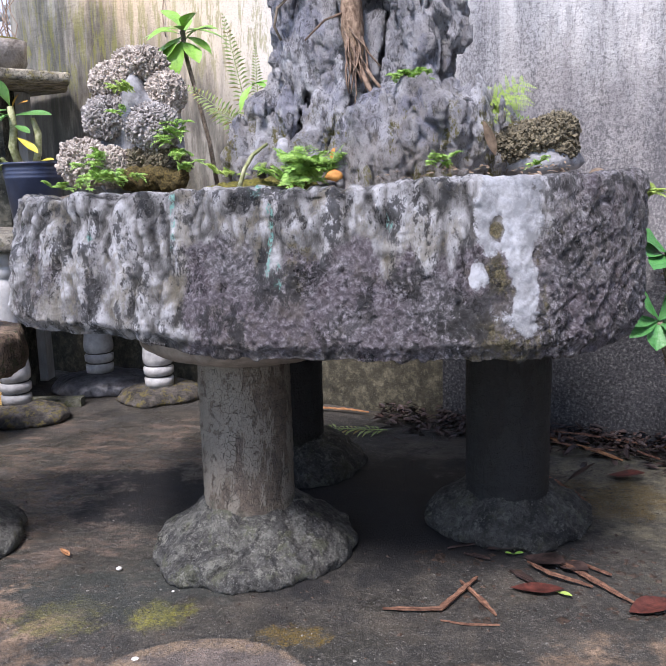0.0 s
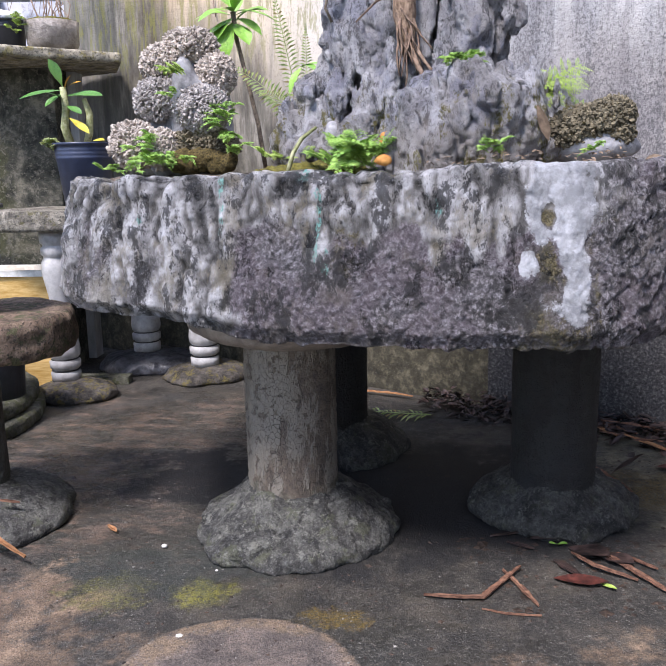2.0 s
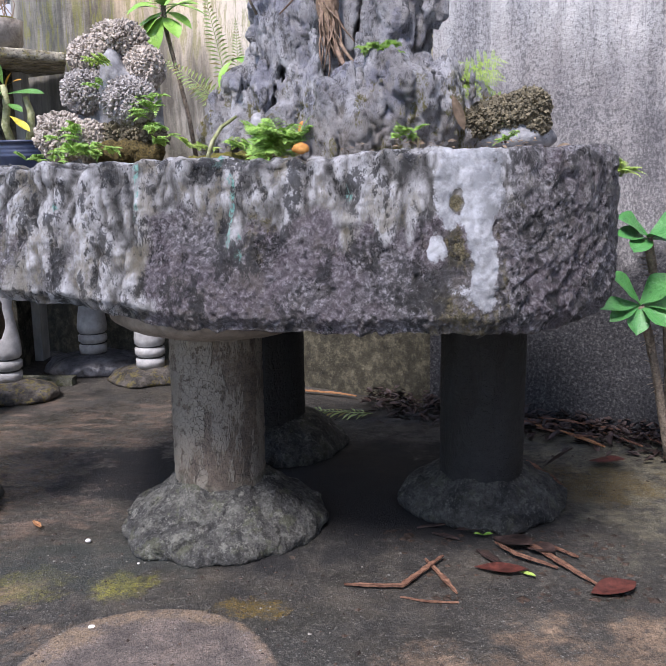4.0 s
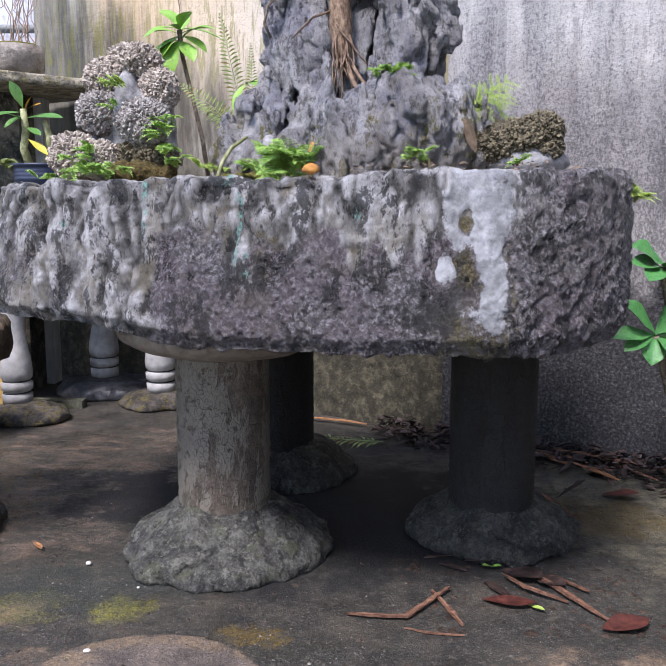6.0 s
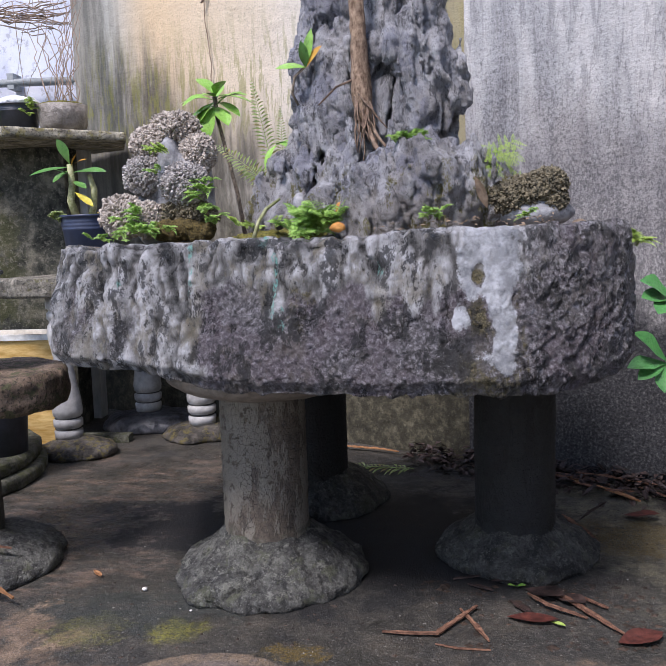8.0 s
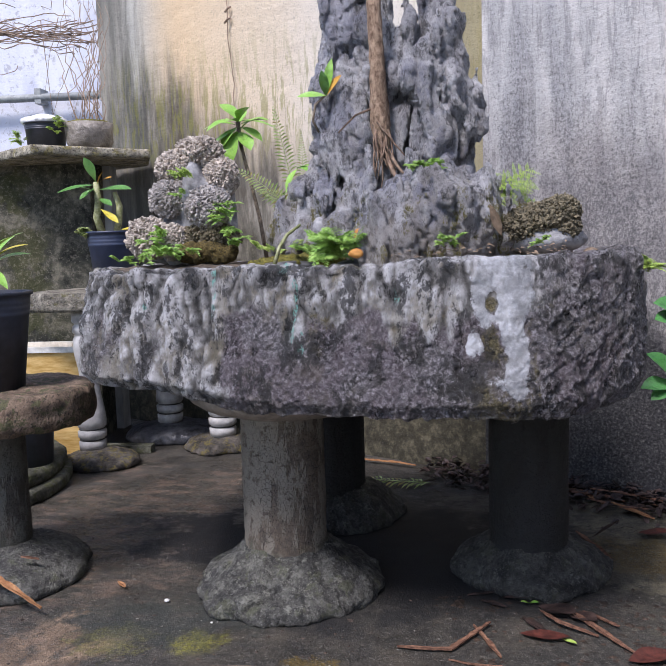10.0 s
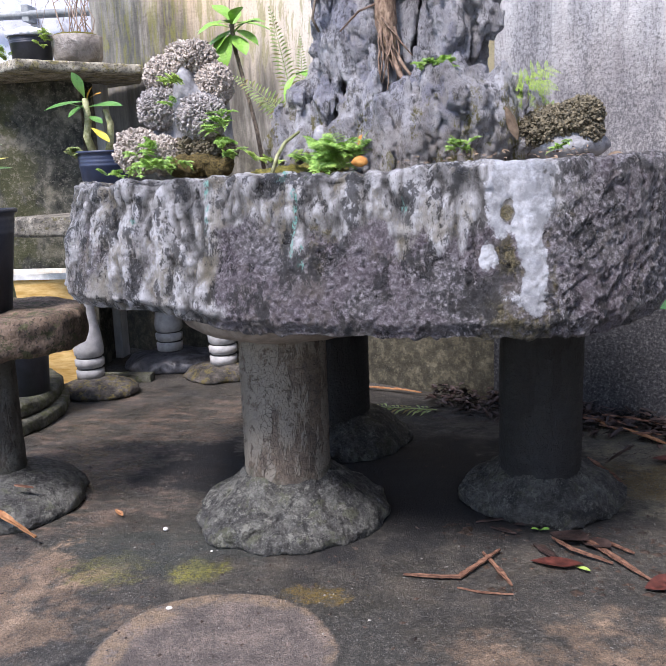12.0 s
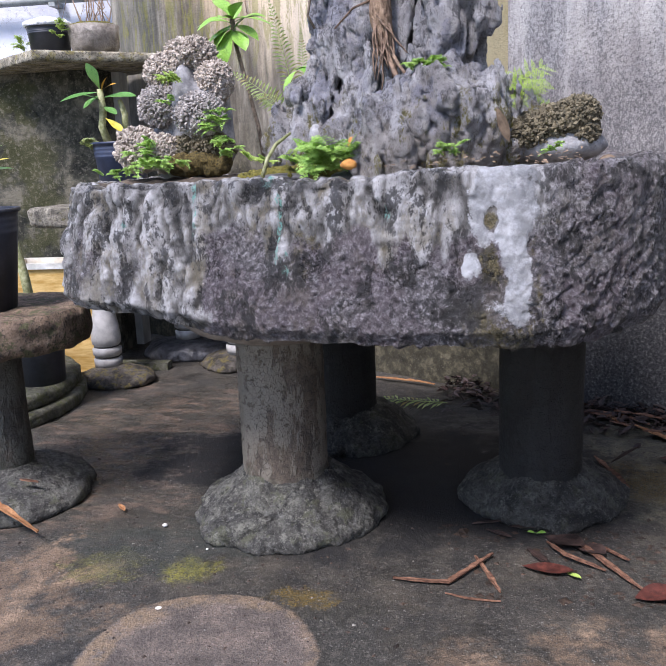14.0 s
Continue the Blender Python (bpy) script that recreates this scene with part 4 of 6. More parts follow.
    v = v + outn * d[:, None]
    m = len(rows)
    a = (np.arange(m - 1)[:, None] * n + np.arange(n)[None, :]).ravel()
    b = (np.arange(m - 1)[:, None] * n + (np.arange(n)[None, :] + 1) % n).ravel()
    quads = np.stack([a, b, b + n, a + n], axis=1)
    # close the underside with a ring of quads to the middle
    centre = len(v)
    mid = np.array([[0.0, 1.7, v[:n, 2].mean()]])
    ring = np.arange(0, n, 2)
    cap = np.stack([np.full(len(ring), centre), (ring + 2) % n, (ring + 1) % n, ring], axis=1)
    v = np.concatenate([v, mid])
    me = mesh_np("body", v, np.concatenate([quads, cap]))
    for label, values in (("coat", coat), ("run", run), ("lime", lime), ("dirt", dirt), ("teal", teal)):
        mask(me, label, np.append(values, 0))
    base = thing("stone_trough", "rough-hewn dark stone planting trough with cement runs and white lime streak", "trough", (0, 1.7, 0.49))
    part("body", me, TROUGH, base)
    pad = blob_rock("mortar_pad", [((-0.165, 1.60, 0.478), (0.205, 0.185, 0.055)), ((-0.14, 1.52, 0.465), (0.15, 0.09, 0.035))], [], 0.008, 0.008, 9, 0.001, 71, blend=0.02)
    part("mortar_pad", pad, PAD, base, "smooth pinkish mortar pad")
    pad = blob_rock("mortar_pad", [((0.40, 1.70, 0.485), (0.14, 0.14, 0.03))], [], 0.008, 0.006, 9, 0.001, 72)
    part("mortar_pad", pad, FOOT_B, base, "dark mortar pad")
    pad = blob_rock("mortar_pad", [((-0.115, 2.12, 0.485), (0.13, 0.13, 0.03))], [], 0.008, 0.006, 9, 0.001, 73)
    part("mortar_pad", pad, FOOT_B, base, "dark mortar pad")


def pillar(x, y, r, foot_r, foot_h, top, shaft_m, foot_m, label, seed, foot_at=(0, 0)):
    base = thing("pillar", label, "pillar", (x, y, 0), "pillars under the stone trough")
    n = 40
    prof = [(r * (1 + 0.01 * math.sin(9 * s + seed)), 0.05 + (top - 0.05) * s / n) for s in range(n + 1)]
    part("shaft", Geo().lathe(prof, (x, y, 0), 56, 0.018, seed).mesh("shaft"), shaft_m, base)
    fx, fy = x + foot_at[0], y + foot_at[1]
    blobs = [((fx, fy, 0.012), (foot_r, foot_r * 0.97, foot_h * 0.62)), ((fx, fy, foot_h * 0.35), (foot_r * 0.74, foot_r * 0.72, foot_h * 0.66)), ((x, y, foot_h * 0.6), (r * 1.1, r * 1.1, foot_h * 0.55))]
    part("foot", blob_rock("foot", blobs, [], 0.0055, 0.012, 13, 0.005, seed, 0.0, 1.0, 0.02), foot_m, base, "rough rounded mortar foot")


trough()
pillar(-0.168, 1.615, 0.096, 0.215, 0.125, 0.47, PILLAR_A, FOOT_A, "round cement pillar in cracked cream paint under the trough", 11, (0.005, 0.0))
pillar(0.402, 1.715, 0.092, 0.185, 0.10, 0.49, PILLAR_B, FOOT_B, "round near-black cement pillar under the trough", 12, (0.01, 0.02))
pillar(-0.115, 2.12, 0.095, 0.19, 0.11, 0.49, PILLAR_B, FOOT_B, "round near-black cement pillar under the trough", 13, (0.02, 0.02))


# ---------------------------------------------------------------- the miniature landscape in the trough
def soil():
    n, m = 90, 80
    xs, ys = np.linspace(-0.62, 0.61, n), np.linspace(1.25, 2.14, m)
    gx, gy = np.meshgrid(xs, ys, indexing="ij")
    p = np.stack([gx.ravel(), gy.ravel(), np.zeros(n * m)], axis=1)
    p[:, 2] = 0.742 + 0.02 * fbm(p, 9, 3, 81) + 0.006 * fbm(p, 50, 2, 82) + 0.012 * smooth(1.35, 1.6, p[:, 1])
    a = (np.arange(n - 1)[:, None] * m + np.arange(m - 1)[None, :]).ravel()
    quads = np.stack([a, a + m, a + m + 1, a + 1], axis=1)
    plan = closed_curve([(-0.575, 1.80), (-0.535, 1.56), (-0.42, 1.44), (-0.20, 1.385), (0.1, 1.30), (0.29, 1.285), (0.42, 1.33), (0.52, 1.48), (0.55, 1.7), (0.5, 1.98), (0.2, 2.09), (-0.2, 2.1), (-0.48, 2.02)], 8)
    mid = p[quads].mean(axis=1)
    inside = np.zeros(len(quads), dtype=bool)
    for k in range(len(plan)):
        (x0, y0), (x1, y1) = plan[k], plan[(k + 1) % len(plan)]
        if y0 == y1:
            continue
        hit = ((y0 > mid[:, 1]) != (y1 > mid[:, 1])) & (mid[:, 0] < (x1 - x0) * (mid[:, 1] - y0) / (y1 - y0) + x0)
        inside ^= hit
    tagged(part("soil_bed", mesh_np("soil_bed", p, quads[inside]), SOIL), "brown soil with dead leaves filling the stone trough", "soil", kind="stuff")


def mountain():
    blobs = [((0.06, 1.77, 0.90), (0.17, 0.11, 0.17)), ((0.075, 1.76, 1.08), (0.13, 0.085, 0.20)), ((0.012, 1.77, 1.32), (0.075, 0.06, 0.22)), ((0.08, 1.76, 1.20), (0.065, 0.055, 0.12)),
             ((0.185, 1.72, 1.25), (0.042, 0.05, 0.22)), ((0.195, 1.68, 1.04), (0.075, 0.08, 0.20)), ((0.255, 1.665, 1.09), (0.045, 0.04, 0.055)), ((0.282, 1.655, 1.065), (0.030, 0.03, 0.044)),
             ((0.20, 1.54, 0.84), (0.125, 0.13, 0.115)), ((0.285, 1.54, 0.83), (0.075, 0.08, 0.095)), ((0.12, 1.46, 0.80), (0.07, 0.07, 0.09)), ((-0.04, 1.75, 1.10), (0.045, 0.045, 0.08)), ((-0.105, 1.76, 0.92), (0.045, 0.05, 0.055)),
             ((-0.11, 1.77, 0.83), (0.075, 0.06, 0.08)), ((-0.02, 1.70, 0.85), (0.07, 0.06, 0.12)), ((0.02, 1.66, 0.79), (0.13, 0.05, 0.04)), ((-0.03, 1.74, 1.02), (0.05, 0.05, 0.08))]
    cuts = [((0.017, 1.64, 0.900), (0.022, 0.06, 0.035)), ((0.205, 1.60, 1.11), (0.018, 0.06, 0.032)), ((-0.03, 1.65, 1.03), (0.035, 0.05, 0.03)), ((0.136, 1.74, 1.40), (0.042, 0.3, 0.16)),
            ((0.195, 1.58, 1.0), (0.008, 0.05, 0.07)), ((-0.09, 1.68, 0.87), (0.012, 0.04, 0.05)), ((0.135, 1.63, 1.12), (0.014, 0.04, 0.06)), ((0.161, 1.37, 0.775), (0.024, 0.04, 0.014))]
    rnd = random.Random(95)
    for _ in range(26):
        z = rnd.uniform(0.80, 1.32)
        x = rnd.uniform(-0.10, 0.30) if z < 1.0 else rnd.uniform(-0.03, 0.26)
        y = 1.655 if z > 0.95 else (1.43 if x > 0.08 else 1.66)
        cuts.append(((x, y, z), (rnd.uniform(0.005, 0.014), rnd.uniform(0.03, 0.06), rnd.uniform(0.02, 0.06))))
    me = blob_rock("mountain_rock", blobs, cuts, 0.0044, 0.041, 16, 0.0065, 91, 0.74, 0.36, 0.018, 0.85)
    tagged(part("mountain_rock", me, ROCK), "tall craggy grey limestone rock set in the trough", "rock")


def coral_head(parent, centre, r, material, seed, squash=(1, 1, 1), count=520):
    """A knob of coral: a core bristling with short blunt lobes."""
    rnd = random.Random(seed)
    g = Geo()
    c = Vector(centre)
    rings = []
    for k in range(1, 9):
        a = math.pi * k / 9
        rings.append((r * 0.86 * math.sin(a), -r * 0.86 * math.cos(a)))
    core = Geo().lathe(rings, (0, 0, 0), 14)
    g.add([c + Vector((v[0] * squash[0], v[1] * squash[1], v[2] * squash[2])) for v in core.v], core.f)
    for _ in range(int(count * 2.8)):
        d = Vector((rnd.gauss(0, 1), rnd.gauss(0, 1), rnd.gauss(0, 1)))
        if d.length < 0.1 or d.y > 0.75 * d.length:
            continue
        d.normalize()
        bump = 1 + 0.22 * noise.noise(d * 3.4 + Vector((seed, 0, 0)))
        p = c + Vector((d.x * squash[0], d.y * squash[1], d.z * squash[2])) * (r * 0.84 * bump)
        t = d.orthogonal().normalized()
        t = (Matrix.Rotation(rnd.uniform(0, 6.28), 3, d) @ t)
        u = d.cross(t)
        lean = (d + 0.5 * Vector((rnd.uniform(-1, 1), rnd.uniform(-1, 1), rnd.uniform(-1, 1)))).normalized()
        w, th, ln = rnd.uniform(0.0024, 0.0046), rnd.uniform(0.0014, 0.0026), rnd.uniform(0.006, 0.014)
        lo = [p + t * (sx * w * 0.6) + u * (sy * th) for sx, sy in ((-1, -1), (1, -1), (1, 1), (-1, 1))]
        mi = [p + lean * ln * 0.65 + t * (sx * w) + u * (sy * th * 1.3) for sx, sy in ((-1, -1), (1, -1), (1, 1), (-1, 1))]
        hi = [p + lean * ln + t * (sx * w * 0.55) + u * (sy * th * 0.6) for sx, sy in ((-1, -1), (1, -1), (1, 1), (-1, 1))]
        g.add(lo + mi + hi, [(0, 1, 5, 4), (1, 2, 6, 5), (2, 3, 7, 6), (3, 0, 4, 7), (4, 5, 9, 8), (5, 6, 10, 9), (6, 7, 11, 10), (7, 4, 8, 11), (8, 9, 10, 11)])
    part("coral_head", g.mesh("coral_head", False), material, parent)


def coral_mound():
    base = thing("coral_mound", "heap of knobbly grey coral stones cemented into a small hill", "rock", (-0.43, 1.80, 0.77))
    core = blob_rock("cement_core", [((-0.42, 1.85, 0.83), (0.11, 0.06, 0.09)), ((-0.39, 1.86, 0.92), (0.075, 0.05, 0.10)), ((-0.36, 1.81, 0.945), (0.035, 0.03, 0.022)), ((-0.405, 1.80, 0.985), (0.018, 0.02, 0.034)), ((-0.415, 1.80, 0.92), (0.025, 0.025, 0.05))], [], 0.006, 0.008, 12, 0.001, 101)
    part("cement_core", core, CEMENT, base, "smooth grey cement filling")
    coral_head(base, (-0.512, 1.76, 0.830), 0.054, CORAL, 1, (1.05, 0.9, 0.95))
    coral_head(base, (-0.448, 1.75, 0.820), 0.036, CORAL, 2, (0.9, 0.9, 1.2), 400)
    coral_head(base, (-0.468, 1.80, 0.928), 0.050, CORAL_D, 3, (1.0, 0.8, 0.95))
    coral_head(base, (-0.452, 1.82, 1.003), 0.048, CORAL, 4, (1.05, 0.8, 0.95))
    coral_head(base, (-0.395, 1.83, 1.045), 0.048, CORAL, 5, (1.3, 0.8, 0.72))
    coral_head(base, (-0.338, 1.82, 0.978), 0.045, CORAL, 6, (0.95, 0.8, 1.1))
    coral_head(base, (-0.355, 1.75, 0.900), 0.054, CORAL_D, 7, (1.08, 0.85, 0.92), 620)
    coral_head(base, (-0.355, 1.76, 0.825), 0.046, CORAL_M, 8, (1.6, 0.8, 0.85), 620)


def coral_right():
    base = thing("coral_stone", "dark mossy knobbly coral stone lying on the trough rim", "rock", (0.41, 1.5, 0.78))
    part("core", blob_rock("core", [((0.41, 1.52, 0.80), (0.085, 0.05, 0.035))], [], 0.006, 0.008, 14, 0.001, 111), CEMENT, base, "grey cement bed")
    coral_head(base, (0.362, 1.50, 0.828), 0.034, CORAL_M, 21, (1.2, 0.9, 0.9), 420)
    coral_head(base, (0.405, 1.50, 0.842), 0.036, CORAL_M, 22, (1.2, 0.9, 0.8), 420)
    coral_head(base, (0.442, 1.50, 0.855), 0.032, CORAL_M, 23, (1.1, 0.9, 0.85), 360)
    coral_head(base, (0.452, 1.50, 0.822), 0.026, CORAL_M, 24, (1.0, 0.9, 0.9), 260)


def frond(g, base, ahead, up, length, width, pairs, leaflet=0.3, droop=0.35, stem=0.0006, rnd=random):
    """A fern frond: an arching rib with a leaflet to each side at every step."""
    base, ahead = Vector(base), Vector(ahead).normalized()
    side = ahead.cross(Vector(up)).normalized()
    up = side.cross(ahead)
    pts = [base + ahead * (length * s) - Vector((0, 0, 1)) * (droop * length * s * s) for s in [k / pairs for k in range(pairs + 1)]]
    g.tube(pts, [stem * (1.3 - k / pairs) for k in range(pairs + 1)], 4)
    for k in range(1, pairs + 1):
        s = k / pairs
        w = width * 0.5 * math.sin(math.pi * min(1, 0.12 + 0.88 * s) ** 0.75) + width * 0.05
        along = (pts[k] - pts[k - 1]).normalized()
        for sg in (-1, 1):
            d = (side * sg + along * 0.45 + up * rnd.uniform(-0.15, 0.2)).normalized()
            n = d.cross(along).normalized()
            b = along * (length / pairs * leaflet * 1.15)
            tip = pts[k] + d * w * rnd.uniform(0.85, 1.1) - Vector((0, 0, 0.15 * w))
            m = pts[k] + d * w * 0.5
            g.add([pts[k] - b * 0.3, m - b + n * 0.0008, tip, m + b + n * 0.0008], [(0, 1, 2, 3)])


def clump(name, centre, spread, fronds, length, material, seed, label, front=1.0):
    """A tuft of finely divided spikemoss sprays."""
    rnd = random.Random(seed)
    g = Geo()
    c = Vector(centre)
    for _ in range(fronds):
        a = rnd.uniform(0, 2 * math.pi)
        ahead = Vector((math.cos(a), -abs(math.sin(a)) * front - 0.2, rnd.uniform(0.25, 1.7)))
        b = c + Vector((rnd.uniform(-1, 1) * spread[0], rnd.uniform(-1, 1) * spread[1], rnd.uniform(-1, 1) * spread[2]))
        ln = 1.25 * length * rnd.uniform(0.6, 1.15)
        upv = Vector((rnd.uniform(-0.4, 0.4), -0.5, 1))
        frond(g, b, ahead, upv, ln, ln * 0.34, 11, 0.5, rnd.uniform(0.2, 0.7), 0.0006, rnd)
        side = ahead.normalized().cross(Vector((0, 0, 1))).normalized()
        for k in range(3, 8):
            s = k / 10
            for sg in (-1, 1):
                frond(g, b + ahead.normalized() * ln * s - Vector((0, 0, 0.35 * ln * s * s)), ahead.normalized() * 0.7 + side * sg, upv, ln * 0.45 * (1.15 - s), ln * 0.16, 7, 0.5, 0.3, 0.0004, rnd)
    tagged(part(name, g.mesh(name, False), material), label, "fern")


def airy_fern(root, stems, seed):
    """A loose maidenhair tuft: hair-thin branching stems with tiny separate leaflets."""
    rnd = random.Random(seed)
    g = Geo()
    for dx, dy, dz, ln in stems:
        ahead = Vector((dx, dy, dz)).normalized()
        side = ahead.cross(Vector((0, -1, 0.2))).normalized()
        base = Vector(root) + Vector((rnd.uniform(-1, 1), rnd.uniform(-1, 1), rnd.uniform(-1, 1))) * 0.008
        frond(g, base, ahead, (0, -1, 0.3), ln, ln * 0.09, 14, 0.3, 0.25, 0.0005, rnd)
        for k in range(5, 15, 2):
            s = k / 15
            p = base + ahead * (ln * s) - Vector((0, 0, 0.25 * ln * s * s))
            for sg in (-1, 1):
                frond(g, p, ahead * 0.8 + side * sg * rnd.uniform(0.7, 1.2), (0, -1, 0.3), ln * rnd.uniform(0.25, 0.42) * (1.15 - 0.6 * s), 0.0085, 8, 0.3, 0.2, 0.00035, rnd)
    tagged(part("fern_tuft", g.mesh("fern_tuft", False), FERN_Y), "feathery yellow-green fern tuft behind the coral stone", "fern")


def plants():
    F = "bright green spikemoss tuft growing among the stones"
    clump("spikemoss", (-0.465, 1.70, 0.815), (0.03, 0.02, 0.025), 16, 0.045, FERN, 31, F)
    clump("spikemoss", (-0.42, 1.68, 0.79), (0.04, 0.02, 0.012), 14, 0.041, FERN, 32, F)
    clump("spikemoss", (-0.305, 1.72, 0.86), (0.02, 0.02, 0.045), 15, 0.041, FERN, 33, F)
    clump("spikemoss", (-0.28, 1.70, 0.82), (0.02, 0.02, 0.02), 9, 0.038, FERN, 34, F)
    clump("spikemoss", (-0.405, 1.735, 0.975), (0.025, 0.012, 0.006), 9, 0.035, FERN_Y, 35, F)
    clump("spikemoss", (-0.42, 1.73, 0.93), (0.012, 0.012, 0.006), 6, 0.025, FERN, 36, F)
    clump("spikemoss", (-0.01, 1.46, 0.785), (0.03, 0.025, 0.015), 30, 0.075, FERN, 37, F)
    clump("spikemoss", (-0.045, 1.52, 0.775), (0.03, 0.03, 0.008), 12, 0.055, FERN, 38, F)
    clump("spikemoss", (0.215, 1.372, 0.80), (0.012, 0.008, 0.012), 10, 0.03, FERN, 39, F)
    clump("spikemoss", (-0.16, 1.62, 0.79), (0.04, 0.03, 0.005), 9, 0.04, FERN_Y, 40, F)
    clump("spikemoss", (-0.49, 1.62, 0.775), (0.05, 0.05, 0.004), 10, 0.03, FERN, 41, F)
    clump("spikemoss", (0.175, 1.475, 0.95), (0.035, 0.02, 0.006), 18, 0.03, FERN, 42, F)
    airy_fern((0.296, 1.515, 0.885), ((0.35, -0.1, 1.0, 0.085), (0.75, -0.1, 0.75, 0.12), (1.0, -0.15, 0.55, 0.11), (0.9, 0.1, 0.25, 0.09), (0.1, -0.2, 0.8, 0.05), (0.6, -0.3, 0.1, 0.06)), 43)
    airy_fern((0.318, 1.53, 0.86), ((0.9, -0.1, 0.9, 0.10), (1.0, -0.2, 0.4, 0.08), (0.5, -0.2, 1.0, 0.07)), 44)
    clump("spikemoss", (0.395, 1.44, 0.795), (0.008, 0.008, 0.004), 5, 0.025, FERN, 45, F)
    clump("spikemoss", (0.62, 1.52, 0.735), (0.008, 0.02, 0.01), 6, 0.05, FERN_Y, 46, F)
    # moss cushions
    for k, (c, r) in enumerate((((-0.10, 1.56, 0.757), (0.10, 0.05, 0.018)), ((-0.36, 1.725, 0.79), (0.080, 0.03, 0.026)))):
        tagged(part("moss_cushion", blob_rock("moss_cushion", [(c, r)], [], 0.004, 0.016, 26, 0.008, 120 + k), BROWNMOSS if k == 1 else MOSS), "olive moss cushion growing on soil and stone", "moss")
    # sapling with a rosette of leaves
    base = thing("sapling", "young tree sapling with bright green leaf rosette in the trough", "plant", (-0.245, 1.90, 0.77))
    pts = [(-0.245, 1.90, 0.77), (-0.26, 1.90, 0.88), (-0.285, 1.90, 0.99), (-0.303, 1.90, 1.07), (-0.308, 1.90, 1.125)]
    part("stem", Geo().tube(pts, [0.0055, 0.005, 0.0045, 0.005, 0.006], 8, 0.08, 3).mesh("stem"), STEM, base)
    rnd = random.Random(5)
    for k, (dx, dy, dz, ln, wd) in enumerate(((-1, -0.2, 0.42, 0.095, 0.026), (-0.7, -0.6, 0.2, 0.09, 0.027), (0.55, -0.3, 0.85, 0.085, 0.028), (1, -0.2, 0.35, 0.085, 0.025), (0.9, -0.4, -0.15, 0.09, 0.028),
                                              (-0.75, -0.5, -0.6, 0.085, 0.033), (-0.45, -0.8, -0.9, 0.10, 0.036), (0.6, -0.8, -0.5, 0.085, 0.03), (0.15, 0.3, 0.9, 0.07, 0.024), (-0.2, -0.9, 0.25, 0.07, 0.024), (0.95, 0.2, 0.1, 0.10, 0.024), (-0.5, 0.1, 1.0, 0.085, 0.03), (-0.85, -0.3, -0.1, 0.08, 0.03), (0.3, -0.6, 0.5, 0.075, 0.028))):
        g = Geo().leaf((-0.307, 1.90, 1.115 + rnd.uniform(-0.02, 0.012)), (dx, dy, dz), (0, -0.35, 1), ln * rnd.uniform(0.85, 1.05), wd * 1.3, rnd.uniform(0.2, 0.55), 0.22, 9, 0.75, 0.02)
        part("leaf", g.mesh("leaf"), LEAF, base)
    # arching sword fern behind the tall rock
    base = thing("sword_fern", "arching green sword fern behind the tall rock", "fern", (-0.17, 1.93, 0.8))
    for b, a, ln, wd, dr in (((-0.17, 1.93, 0.93), (-0.16, -0.1, 0.9), 0.26, 0.055, 0.10), ((-0.145, 1.93, 0.92), (0.0, -0.1, 0.9), 0.20, 0.035, 0.12), ((-0.13, 1.90, 0.84), (-0.72, -0.15, 0.95), 0.30, 0.07, 0.25), ((-0.14, 1.9, 0.85), (-0.5, -0.2, 0.8), 0.22, 0.06, 0.4)):
        g = Geo()
        frond(g, b, a, (0.3, -1, 0.3), ln, wd, 26, 0.22, dr, 0.0012, random.Random(8))
        part("frond", g.mesh("frond", False), FERN_D, base)
    g = Geo()
    for d in ((0.7, -0.5, 0.35), (-0.5, -0.5, -0.5), (0.4, -0.7, 0.2)):
        g.leaf((-0.15, 1.86, 0.995), d, (0, -0.3, 1), 0.068, 0.021, 0.45, 0.25)
    tagged(part("seedling", g.mesh("seedling"), LEAF), "small green seedling leaves beside the tall rock", "plant")
    # strap leaves perched on the rock's flank
    base = thing("epiphyte", "strap-leaved green plant clinging to the rock's flank", "plant", (-0.05, 1.70, 1.14))
    for d, ln, m in (((0.15, -0.3, 1.0), 0.085, LEAF), ((-1.0, -0.2, 0.15), 0.07, LEAF), ((0.5, -0.4, 0.75), 0.06, LEAF_O), ((-0.05, -0.5, 0.7), 0.06, LEAF_D)):
        part("leaf", Geo().leaf((-0.05, 1.685, 1.14), d, (0, -0.6, 0.6), ln, 0.022, 0.2, 0.25).mesh("leaf"), m, base)
    pts = [(-0.05, 1.69, 1.145), (-0.075, 1.68, 1.12), (-0.082, 1.68, 1.085), (-0.07, 1.69, 1.06)]
    part("root", Geo().tube(pts, 0.003, 5).mesh("root"), STEM, base)


